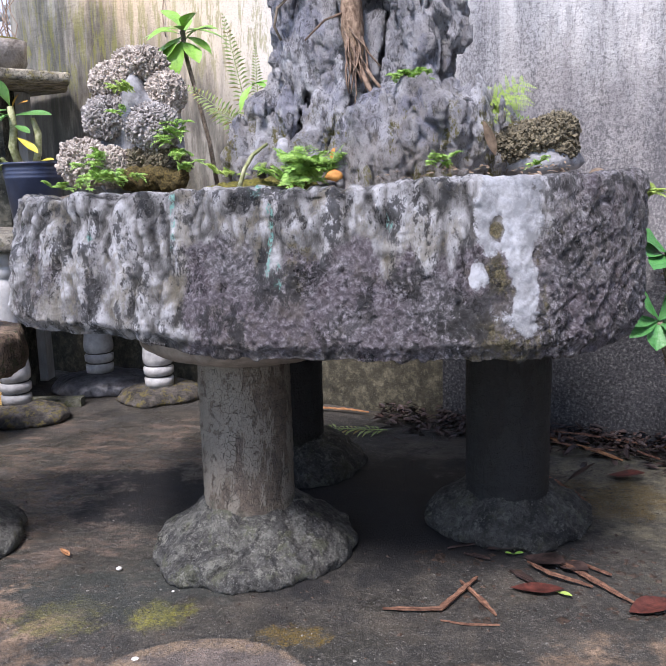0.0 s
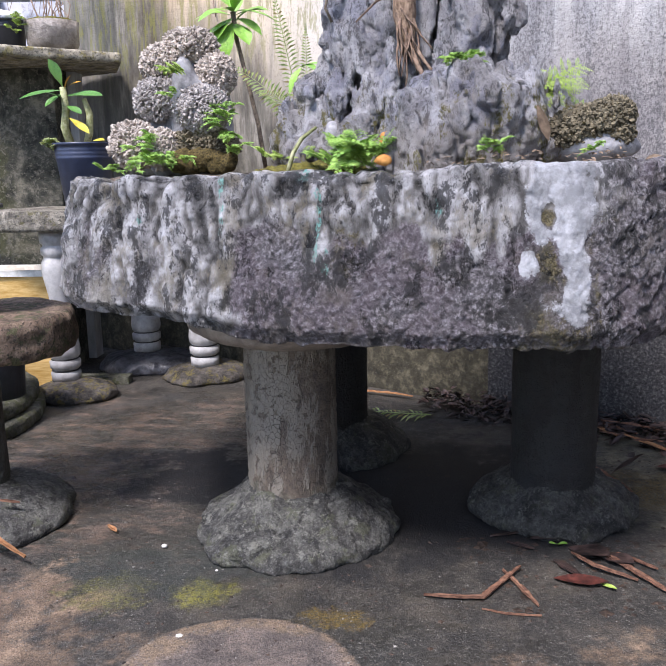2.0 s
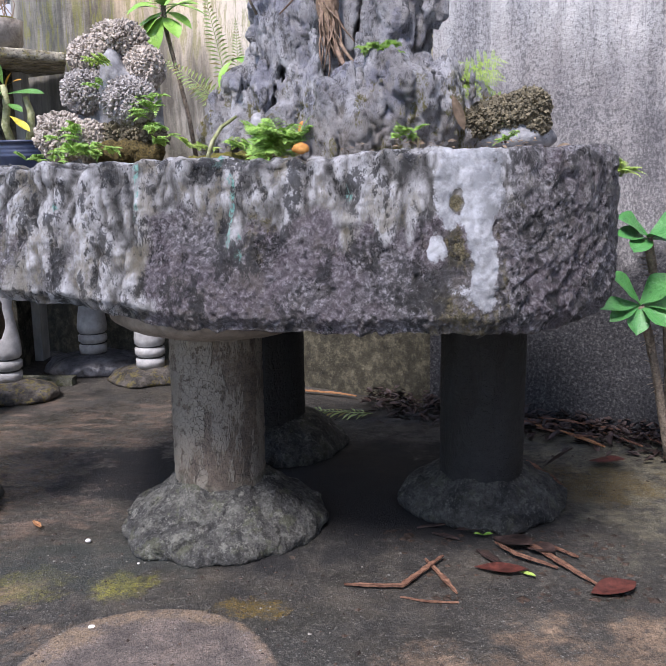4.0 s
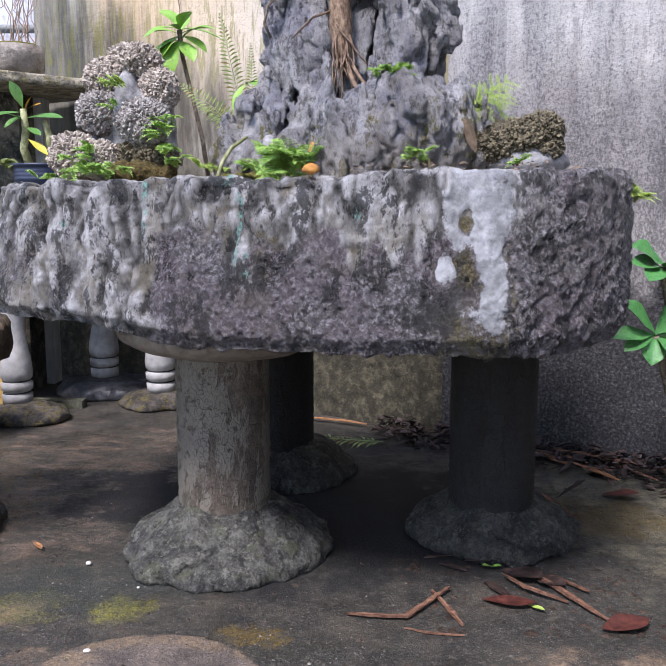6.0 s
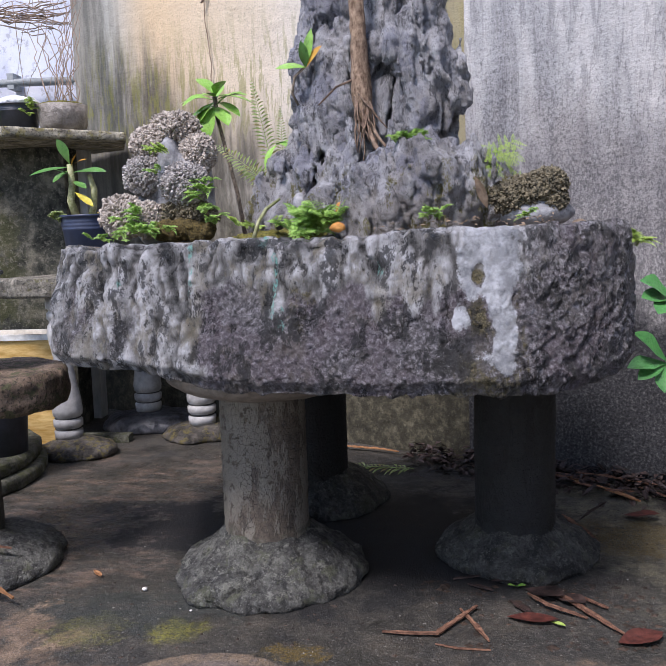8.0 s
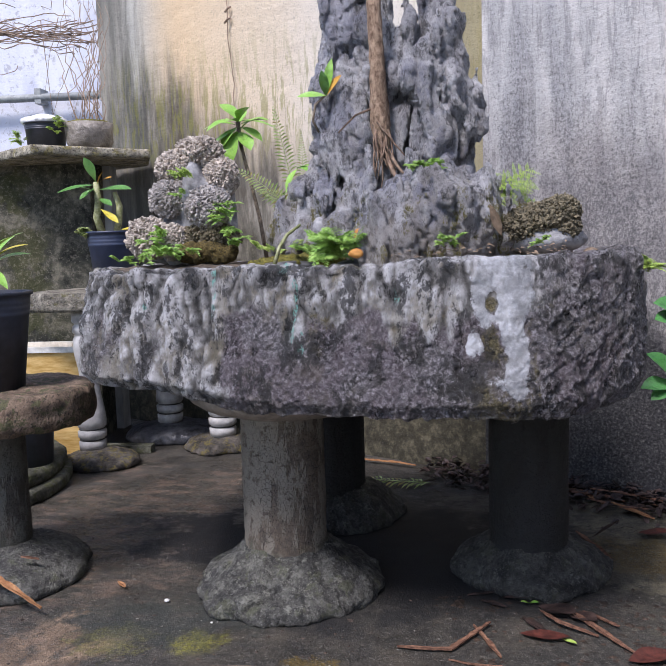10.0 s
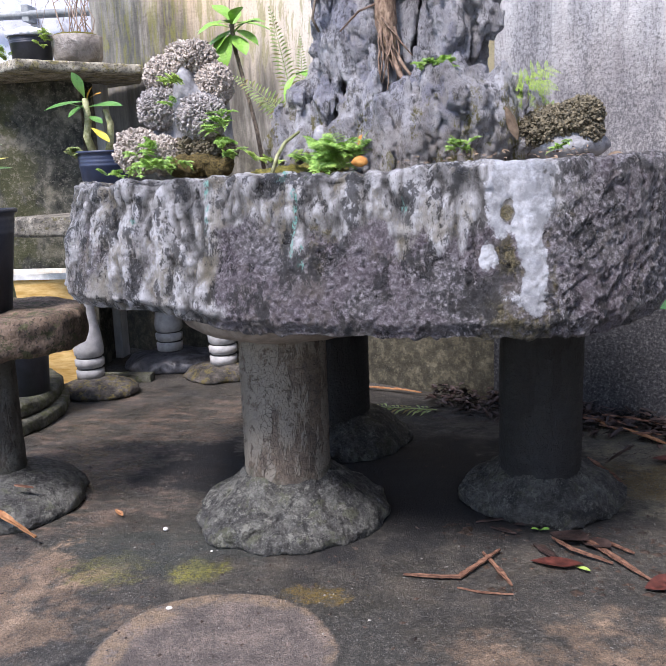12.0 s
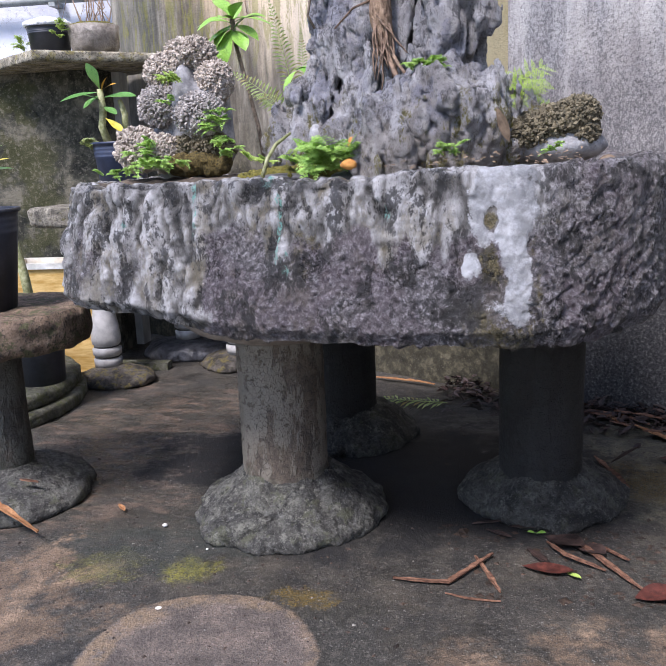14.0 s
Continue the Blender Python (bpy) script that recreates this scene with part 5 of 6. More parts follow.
def rock_tree():
    base = thing("rooted_trunk", "slender pale tree trunk rooted over the tall rock", "tree", (0.075, 1.65, 0.95))
    pts = [(0.085, 1.645, 0.985), (0.078, 1.64, 1.02), (0.074, 1.64, 1.07), (0.071, 1.64, 1.15), (0.068, 1.645, 1.25), (0.064, 1.65, 1.34), (0.06, 1.66, 1.44)]
    g = Geo()
    smooth_pts = [Vector(pts[k]).lerp(Vector(pts[k + 1]), j / 5) for k in range(len(pts) - 1) for j in range(5)]
    rad = [0.013 + 0.006 * math.exp(-((k - 9) / 6.0) ** 2) + 0.0012 * noise.noise(Vector((k * 0.9, 0, 0))) + 0.003 * min(1, k / 12) for k in range(len(smooth_pts))]
    part("trunk", g.tube(smooth_pts, rad, 14, 0.09, 4).mesh("trunk"), BARK, base)
    rnd = random.Random(12)
    for k in range(15):
        x0, z0 = 0.077 + rnd.uniform(-0.016, 0.014), 1.02 + rnd.uniform(0, 0.06)
        dx, dz = rnd.uniform(-0.02, 0.04), -rnd.uniform(0.05, 0.12)
        pts = [(x0 + dx * s + 0.004 * math.sin(5 * s + k), 1.628 - 0.02 * s + rnd.uniform(-0.004, 0.004), z0 + dz * s) for s in (0, 0.25, 0.5, 0.75, 1)]
        part("root", Geo().tube(pts, [0.003, 0.0026, 0.0022, 0.0017, 0.001], 5, 0.1, k).mesh("root"), ROOT, base)
    for pts, r in ((((0.085, 1.63, 1.0), (0.10, 1.61, 0.96), (0.118, 1.59, 0.925), (0.125, 1.57, 0.90)), 0.0065), (((0.088, 1.63, 1.01), (0.11, 1.60, 0.97), (0.14, 1.58, 0.93)), 0.0045), (((0.06, 1.635, 1.10), (0.02, 1.63, 1.085), (-0.02, 1.64, 1.05)), 0.003), (((0.075, 1.61, 0.90), (0.06, 1.59, 0.87), (0.07, 1.585, 0.84)), 0.004)):
        part("root", Geo().tube(pts, [r * (1 - 0.2 * k) for k in range(len(pts))], 6, 0.1, 2).mesh("root"), ROOT, base)
    g = Geo()
    for k in range(14):
        x0 = 0.165 + rnd.uniform(-0.02, 0.02)
        pts = [(x0 + rnd.uniform(-0.012, 0.012) * s, 1.515 - 0.012 * s, 0.935 - rnd.uniform(0.03, 0.06) * s) for s in (0, 0.5, 1)]
        g.tube(pts, [0.0014, 0.0012, 0.0006], 4)
    part("root_hairs", g.mesh("root_hairs"), ROOT, base, "thin reddish root hairs")


def bits():
    """Shards, dead leaves and stones lying on the soil."""
    for c, r, s in (((0.046, 1.455, 0.822), (0.024, 0.007, 0.012), 1), ((0.031, 1.41, 0.782), (0.013, 0.006, 0.008), 2), ((0.067, 1.49, 0.862), (0.009, 0.008, 0.010), 3)):
        tagged(part("terracotta_shard", blob_rock("terracotta_shard", [(c, r)], [], 0.0025, 0.009, 28, 0.0006, 130 + s), TERRA), "orange terracotta shard wedged between the stones", "shard")
    tagged(part("dead_leaf", Geo().leaf((0.296, 1.435, 0.872), (0.36, -0.15, -1), (0, -1, 0), 0.068, 0.018, 0.12, 0.5).mesh("dead_leaf"), DRYLEAF), "curled tan dead leaf leaning on the rock", "leaf")
    tagged(part("dead_leaf", Geo().leaf((-0.075, 1.60, 0.80), (0.8, 0.2, 0.45), (0, -0.7, 1), 0.05, 0.018, 0.1, 0.2).mesh("dead_leaf"), DRYLEAF), "flat tan dead leaf lying on the soil", "leaf")
    g = Geo().tube([(-0.14, 1.45, 0.765), (-0.13, 1.46, 0.80), (-0.115, 1.47, 0.825), (-0.09, 1.49, 0.845)], [0.0045, 0.004, 0.004, 0.003], 6)
    tagged(part("bent_stalk", g.mesh("bent_stalk"), SHOOT), "pale green bent stalk lying over moss", "stalk")
    for c, r, s in (((-0.09, 1.66, 0.80), (0.05, 0.03, 0.016), 1), ((-0.03, 1.66, 0.815), (0.03, 0.03, 0.03), 2), ((-0.12, 1.52, 0.760), (0.075, 0.02, 0.010), 3), ((0.03, 1.50, 0.758), (0.05, 0.03, 0.014), 4), ((-0.07, 1.66, 0.84), (0.018, 0.018, 0.026), 5)):
        tagged(part("slate_piece", blob_rock("slate_piece", [(c, r)], [], 0.004, 0.004, 24, 0.001, 140 + s), SLATE if s != 5 else CEMENT), "small wet dark stone on the soil", "stone")
    g = Geo()
    rnd = random.Random(77)
    for _ in range(110):
        x, y = rnd.uniform(0.10, 0.45), rnd.uniform(1.31, 1.50)
        a = rnd.uniform(0, 6.28)
        z = 0.772 + 0.12 * max(0, y - 1.36)
        g.leaf((x, y, z + rnd.uniform(0, 0.018)), (math.cos(a), math.sin(a), rnd.uniform(-0.2, 0.4)), (0, -0.4, 1), rnd.uniform(0.006, 0.016), rnd.uniform(0.003, 0.007), rnd.uniform(-0.3, 0.6), 0.35, 4)
    tagged(part("leaf_litter", g.mesh("leaf_litter", False), DRYLEAF), "dry tan leaf litter on the trough soil", "leaves", kind="stuff")
    tagged(part("round_stone", blob_rock("round_stone", [((0.475, 1.36, 0.772), (0.014, 0.011, 0.010))], [], 0.003, 0.003, 20, 0.0006, 150), DRYLEAF), "small brown stone on the trough rim", "stone")


soil()
mountain()
coral_mound()
coral_right()
plants()
rock_tree()
bits()


# ---------------------------------------------------------------- round table, shelves and pots
def pot(name, x, y, z, r0, r1, h, material, label, rim=0.006, ribs=3):
    base = thing(name, label, "plant pot", (x, y, z))
    prof = [(r0, 0), (r0 + (r1 - r0) * 0.75, h * 0.75)]
    for k in range(ribs):
        s = 0.76 + 0.06 * k
        prof += [(r0 + (r1 - r0) * s + 0.0015, h * s), (r0 + (r1 - r0) * s + 0.0015, h * (s + 0.03)), (r0 + (r1 - r0) * (s + 0.03), h * (s + 0.035))]
    prof += [(r1, h * 0.96), (r1 + rim, h * 0.965), (r1 + rim, h), (r1 - 0.004, h), (r1 - 0.01, h * 0.9)]
    part("body", Geo().lathe(prof, (x, y, z), 36).mesh("body", True), material, base)
    soil_prof = [(r1 - 0.012, h * 0.86), (r1 - 0.011, h * 0.91), (r1 * 0.5, h * 0.925)]
    part("soil", Geo().lathe(soil_prof, (x, y, z), 24, 0.02).mesh("soil"), SOIL, base)
    return base


def left_table():
    x, y = -0.885, 1.66
    base = thing("round_table", "round brown concrete garden table on a cement pillar", "table", (x, y, 0))
    top = [(x + 0.232 * math.cos(a), y + 0.225 * math.sin(a)) for a in np.linspace(0, 2 * math.pi, 40, endpoint=False)]
    part("tabletop", slab_mesh("tabletop", top, 0.392, 0.478, 0.011, 0.010, 161, 0.018), TABLETOP, base)
    part("pillar", Geo().lathe([(0.062, 0.04 + 0.36 * s / 24) for s in range(25)], (x - 0.005, y, 0), 40, 0.03, 5).mesh("pillar"), PILLAR_C, base)
    part("foot", blob_rock("foot", [((x, y, 0.01), (0.20, 0.20, 0.065)), ((x, y, 0.045), (0.12, 0.12, 0.05))], [], 0.007, 0.010, 10, 0.002, 162, 0.0, 1, 0.02), FOOT_A, base)
    p = pot("plant_pot", -0.888, 1.64, 0.478, 0.078, 0.105, 0.235, POT, "black plastic nursery pot on the round table")
    plant = thing("potted_plant", "strap-leaved plant in the black pot, tips yellowing", "plant", (-0.888, 1.64, 0.70))
    for d, ln, m in (((0.6, -0.5, 1.2), 0.17, LEAF), ((0.75, -0.2, 0.75), 0.13, LEAF), ((0.7, -0.6, 0.1), 0.11, LEAF), ((-0.5, -0.3, 1), 0.16, LEAF), ((0.1, 0.5, 1), 0.15, LEAF), ((0.68, -0.3, 0.95), 0.14, LEAF_Y)):
        part("leaf", Geo().leaf((-0.875, 1.63, 0.76), d, (0, -0.3, 1), ln, 0.03, 0.45, 0.3, 9).mesh("leaf"), m, plant)
    part("stem", Geo().tube([(-0.888, 1.64, 0.69), (-0.882, 1.635, 0.76)], 0.009, 6).mesh("stem"), SHOOT, plant)
    tagged(part("bark_strip", strip([(-0.93, 1.48, 0.085), (-0.82, 1.46, 0.082), (-0.74, 1.435, 0.05), (-0.69, 1.43, 0.02)], 0.018, 3), STRIP_O), "long orange bark strip lying over the table foot", "bark")
    tagged(part("bark_strip", strip([(-0.80, 1.56, 0.085), (-0.76, 1.57, 0.075)], 0.012, 4), STRIP), "short brown bark strip on the table foot", "bark")


def strip(points, width, seed=0, thick=0.003):
    """A torn, slightly curled strip of bark."""
    rnd = random.Random(seed)
    pts = [Vector(p) for p in points]
    fine = []
    for k in range(len(pts) - 1):
        n = max(2, int((pts[k + 1] - pts[k]).length / 0.012))
        fine += [pts[k].lerp(pts[k + 1], j / n) for j in range(n)]
    fine.append(pts[-1])
    g = Geo()
    verts, faces = [], []
    last = len(fine) - 1
    for k, p in enumerate(fine):
        ahead = (fine[min(k + 1, last)] - fine[max(k - 1, 0)]).normalized()
        side = ahead.cross(Vector((0, 0, 1))).normalized()
        w = width * 0.5 * min(1, 0.35 + 2.2 * min(k, last - k) / last) * rnd.uniform(0.6, 1.25)
        lift = Vector((0, 0, 0.22 * w + rnd.uniform(-0.0006, 0.0006)))
        verts += [p - side * w + lift, p + Vector((0, 0, -0.1 * w)), p + side * w + lift, p + side * w + lift + Vector((0, 0, thick)), p + Vector((0, 0, thick)), p - side * w + lift + Vector((0, 0, thick))]
    for k in range(last):
        for j in range(6):
            faces.append((k * 6 + j, k * 6 + (j + 1) % 6, k * 6 + 6 + (j + 1) % 6, k * 6 + 6 + j))
    faces += [(5, 4, 3, 2, 1, 0), tuple(last * 6 + j for j in range(6))]
    return g.add(verts, faces).mesh("bark_strip", False)


def baluster(parent, x, y, z0, h, scale=1.0):
    prof = [(0.050, 0), (0.052, 0.03), (0.046, 0.034), (0.045, 0.042), (0.053, 0.047), (0.054, 0.068), (0.047, 0.073), (0.046, 0.080), (0.053, 0.086), (0.055, 0.105), (0.050, 0.15), (0.040, 0.20), (0.034, 0.245), (0.037, 0.29), (0.048, 0.34), (0.053, 0.375),
            (0.050, 0.40), (0.043, 0.41), (0.043, 0.418), (0.050, 0.424), (0.050, 0.444), (0.043, 0.45), (0.043, 0.456), (0.052, 0.462), (0.052, 0.5)]
    prof = [(r * scale, z * h / 0.5) for r, z in prof]
    b = part("baluster", Geo().lathe(prof, (x, y, z0), 36, 0.012, x).mesh("baluster"), BALUSTER, parent, "white turned cement baluster")
    for zz in (0.038, 0.0765):
        r = 0.0475 * scale
        ring = Geo().lathe([(r, zz * h / 0.5 - 0.0022), (r + 0.0006, zz * h / 0.5), (r, zz * h / 0.5 + 0.0022)], (x, y, z0), 30)
        part("groove", ring.mesh("groove"), GROOVE, b)


def low_bench():
    base = thing("garden_bench", "worn concrete slab bench on three white balusters", "bench", (-1.0, 2.85, 0.05))
    outline = [(-1.36, 2.70), (-1.22, 2.60), (-0.95, 2.62), (-0.62, 2.78), (-0.60, 2.95), (-0.85, 3.16), (-1.1, 3.2), (-1.33, 2.95)]
    part("slab", slab_mesh("slab", outline, 0.585, 0.655, 0.014, 0.010, 171, 0.012), SLAB_LOW, base)
    baluster(base, -1.106, 2.70, 0.055, 0.53)
    baluster(base, -0.93, 3.10, 0.075, 0.51, 1.05)
    baluster(base, -0.655, 2.92, 0.055, 0.53, 1.05)
    for (x, y, r, h, s) in ((-1.09, 2.68, 0.15, 0.06, 1), (-0.93, 3.11, 0.20, 0.078, 2), (-0.655, 2.94, 0.17, 0.06, 3)):
        me = blob_rock("flat_stone", [((x, y, 0.0), (r, r * 0.8, h * 0.9)), ((x + 0.02, y, h * 0.4), (r * 0.85, r * 0.66, h * 0.5))], [], 0.008, 0.012, 10, 0.003, 180 + s, 0.0, 1, 0.02)
        tagged(part("flat_stone", me, STONE if s != 2 else SLATE), "flat mossy stone under a baluster", "stone", "stones under the bench")
    clump("small_fern", (-1.215, 2.60, 0.02), (0.02, 0.02, 0.01), 8, 0.07, FERN, 181, "small green fern growing beside the flat stone")
    g = Geo().box((-1.16, 2.84, 0.0), (-0.93, 2.89, 0.03), pose(0, 0, 0, 0, 0, 0))
    tagged(part("wooden_batten", g.mesh("wooden_batten", False), PLINTH), "old green wooden batten lying on the floor", "batten")


def pot_with_plant():
    pot("plant_pot", -0.995, 2.75, 0.655, 0.075, 0.10, 0.222, POT_B, "dark blue-black plastic pot on the concrete bench")
    plant = thing("succulent_plant", "thick-stemmed potted plant with dark leaves, some orange", "plant", (-1.02, 2.75, 0.85))
    part("stem", Geo().tube([(-1.03, 2.74, 0.85), (-1.05, 2.73, 0.93), (-1.04, 2.73, 0.99), (-1.045, 2.73, 1.06)], [0.016, 0.014, 0.013, 0.011], 8, 0.05).mesh("stem"), SHOOT, plant)
    part("stem", Geo().tube([(-0.985, 2.74, 0.86), (-0.965, 2.73, 0.91), (-0.96, 2.73, 0.97), (-0.975, 2.73, 1.02)], [0.012, 0.013, 0.012, 0.008], 8, 0.05).mesh("stem"), SHOOT, plant)
    for b, d, ln, wd, m in (((-1.045, 2.73, 1.06), (-0.25, -0.3, 1), 0.10, 0.04, LEAF_D), ((-1.045, 2.73, 1.05), (-1, -0.3, -0.05), 0.15, 0.035, LEAF_D), ((-1.04, 2.73, 1.03), (1, -0.3, 0.12), 0.15, 0.045, LEAF_D), ((-1.045, 2.73, 1.04), (-0.6, -0.5, -0.4), 0.08, 0.035, LEAF_D),
                            ((-1.04, 2.73, 1.05), (0.4, -0.4, 0.7), 0.07, 0.025, LEAF_O), ((-1.03, 2.73, 1.06), (0.8, -0.3, 0.35), 0.06, 0.02, LEAF_O), ((-1.04, 2.73, 1.0), (0.7, -0.5, -0.2), 0.09, 0.03, LEAF_D), ((-1.03, 2.72, 0.96), (0.7, -0.4, -0.35), 0.11, 0.03, LEAF_Y), ((-1.045, 2.73, 1.02), (-0.3, -0.7, 0.3), 0.08, 0.035, LEAF_D), ((-0.95, 2.70, 0.88), (0.8, -0.4, 0.15), 0.06, 0.022, LEAF_Y)):
        part("leaf", Geo().leaf(b, d, (0, -0.5, 1), ln, wd, 0.15, 0.2, 8, 0.8).mesh("leaf"), m, plant)
    clump("small_fern", (-1.10, 2.72, 0.86), (0.012, 0.012, 0.012), 7, 0.06, FERN_D, 191, "small feathery fern in the blue-black pot")


def upper_shelf():
    base = thing("shelf_slab", "lichened concrete shelf slab resting on the low wall", "shelf", (-1.3, 3.1, 1.16))
    outline = [(-1.30, 2.75), (-0.945, 3.06), (-1.06, 3.36), (-1.34, 3.50), (-1.75, 3.35), (-1.9, 3.2), (-1.6, 2.99)]
    part("slab", slab_mesh("slab", outline, 1.176, 1.212, 0.012, 0.006, 201, 0.006), SLAB_UP, base)
    tagged(part("support_post", Geo().box((-1.29, 3.27, -0.0), (-1.205, 3.35, 1.175)).mesh("support_post", False), POST), "pale cement post under the shelf slab", "post")
    pot("plant_pot", -1.365, 3.02, 1.212, 0.072, 0.082, 0.115, POT, "black plastic pot heaped with white foam on the shelf")
    tagged(part("foam_lump", blob_rock("foam_lump", [((-1.365, 3.02, 1.335), (0.09, 0.087, 0.026))], [], 0.005, 0.007, 26, 0.002, 202), FOAM), "lumpy white foam on the black pot", "foam")
    clump("small_fern", (-1.285, 2.96, 1.30), (0.01, 0.01, 0.03), 9, 0.045, FERN_Y, 203, "small yellowish weed in the shelf pots", 1)
    clump("small_fern", (-1.45, 2.97, 1.25), (0.012, 0.01, 0.02), 9, 0.05, FERN_Y, 204, "small yellowish weed in the shelf pots", 1)
    base = thing("wrapped_pot", "crumpled plastic-wrapped pot holding dry vine stems", "plant pot", (-1.18, 3.02, 1.212))
    part("body", Geo().lathe([(0.075, 0), (0.09, 0.03), (0.092, 0.07), (0.096, 0.105), (0.085, 0.108)], (-1.18, 3.02, 1.212), 30, 0.08, 4).mesh("body"), WRAP, base)
    part("moss_top", blob_rock("moss_top", [((-1.18, 3.02, 1.318), (0.085, 0.08, 0.016))], [], 0.006, 0.006, 26, 0.002, 205), MOSS, base)
    base = thing("dry_vine", "tangle of dry brown vine climbing from the wrapped pot", "vine", (-1.18, 3.05, 1.31))
    rnd = random.Random(31)
    for k in range(16):
        x, y, z = -1.18 + rnd.uniform(-0.05, 0.05), 3.05 + rnd.uniform(-0.03, 0.03), 1.30
        pts = [(x, y, z)]
        for j in range(10):
            x, y, z = x + rnd.uniform(-0.03, 0.03) - 0.006, y + rnd.uniform(-0.01, 0.05), z + rnd.uniform(0.03, 0.085)
            pts.append((x, y, z))
        part("vine_stem", Geo().tube(pts, [0.0024 - 0.00015 * j for j in range(11)], 5).mesh("vine_stem"), VINE, base)
    for k in range(26):
        x, y, z = rnd.uniform(-2.0, -1.25), 3.4 + rnd.uniform(0, 0.4), 1.78 + rnd.uniform(-0.04, 0.25)
        pts, dx = [], rnd.uniform(-0.05, 0.05)
        down = rnd.random() < 0.5
        for j in range(9):
            pts.append((x, y, z))
            x, z = x + (dx * 0.6 if down else rnd.uniform(-0.09, 0.03)), z + (-rnd.uniform(0.02, 0.07) if down else rnd.uniform(-0.02, 0.022))
        part("vine_stem", Geo().tube(pts, [0.0022 - 0.00015 * j for j in range(9)], 4).mesh("vine_stem"), VINE, base)
    for k in range(22):
        x, z, pts = -1.98, 1.86 + rnd.uniform(-0.035, 0.035), []
        for j in range(12):
            pts.append((x, 3.60 + rnd.uniform(-0.02, 0.02), z))
            x, z = x + rnd.uniform(0.03, 0.075), z + rnd.uniform(-0.026, 0.016)
        part("vine_stem", Geo().tube(pts, 0.0026, 4).mesh("vine_stem"), VINE, base)
    pipe = Geo().tube([(-5.9, 4.62, 1.79), (-3.0, 4.62, 1.755), (-0.95, 4.62, 1.735)], 0.024, 12)
    pipe_ob = part("wall_pipe", pipe.mesh("wall_pipe"), PIPE)
    tagged(pipe_ob, "thin grey pipe running along the far wall", "pipe")
    for x in (-2.16, -1.75):
        part("bracket", Geo().box((x - 0.02, 4.60, 1.71), (x + 0.02, 4.702, 1.80)).mesh("bracket", False), PIPE, pipe_ob)


def corner_things():
    """The round kerb, black tub and yellow crate in the yard's corner."""
    ring = [(-1.50 + 0.43 * math.cos(a), 2.32 + 0.47 * math.sin(a)) for a in np.linspace(0, 2 * math.pi, 44, endpoint=False)]
    base = thing("round_plinth", "low round green damp concrete plinth in two steps", "plinth", (-1.5, 2.32, 0))
    part("step", slab_mesh("step", ring, 0.0, 0.05, 0.014, 0.008, 211, 0.01), PLINTH, base)
    ring = [(-1.51 + 0.42 * math.cos(a), 2.33 + 0.45 * math.sin(a)) for a in np.linspace(0, 2 * math.pi, 44, endpoint=False)]
    part("step", slab_mesh("step", ring, 0.051, 0.10, 0.014, 0.008, 212, 0.01), PLINTH, base)
    pot("plant_tub", -1.175, 2.34, 0.10, 0.078, 0.092, 0.24, POT, "black plastic tub on the round plinth")
    base = thing("yellow_crate", "faded yellow crate with pale rim standing behind the plinth", "crate", (-1.36, 2.74, 0.0))
    g = Geo().box((-1.56, 2.80, 0.0), (-1.19, 2.98, 0.415))
    part("body", g.mesh("body", False), BOX, base)
    g = Geo()
    for lo, hi in (((-1.57, 2.79, 0.415), (-1.18, 2.805, 0.437)), ((-1.57, 2.975, 0.415), (-1.18, 2.99, 0.437)), ((-1.57, 2.805, 0.415), (-1.555, 2.975, 0.437)), ((-1.195, 2.805, 0.415), (-1.18, 2.975, 0.437))):
        g.box(lo, hi)
    part("rim", g.mesh("rim", False), BOX_W, base, "pale crate rim")
    base = thing("bare_stem", "thick pale green bare stem standing in the tub", "plant", (-1.18, 2.34, 0.31))
    part("stem", Geo().tube([(-1.175, 2.34, 0.31), (-1.19, 2.34, 0.45), (-1.21, 2.34, 0.56), (-1.23, 2.35, 0.62)], [0.016, 0.015, 0.013, 0.009], 8, 0.06).mesh("stem"), SHOOT, base)


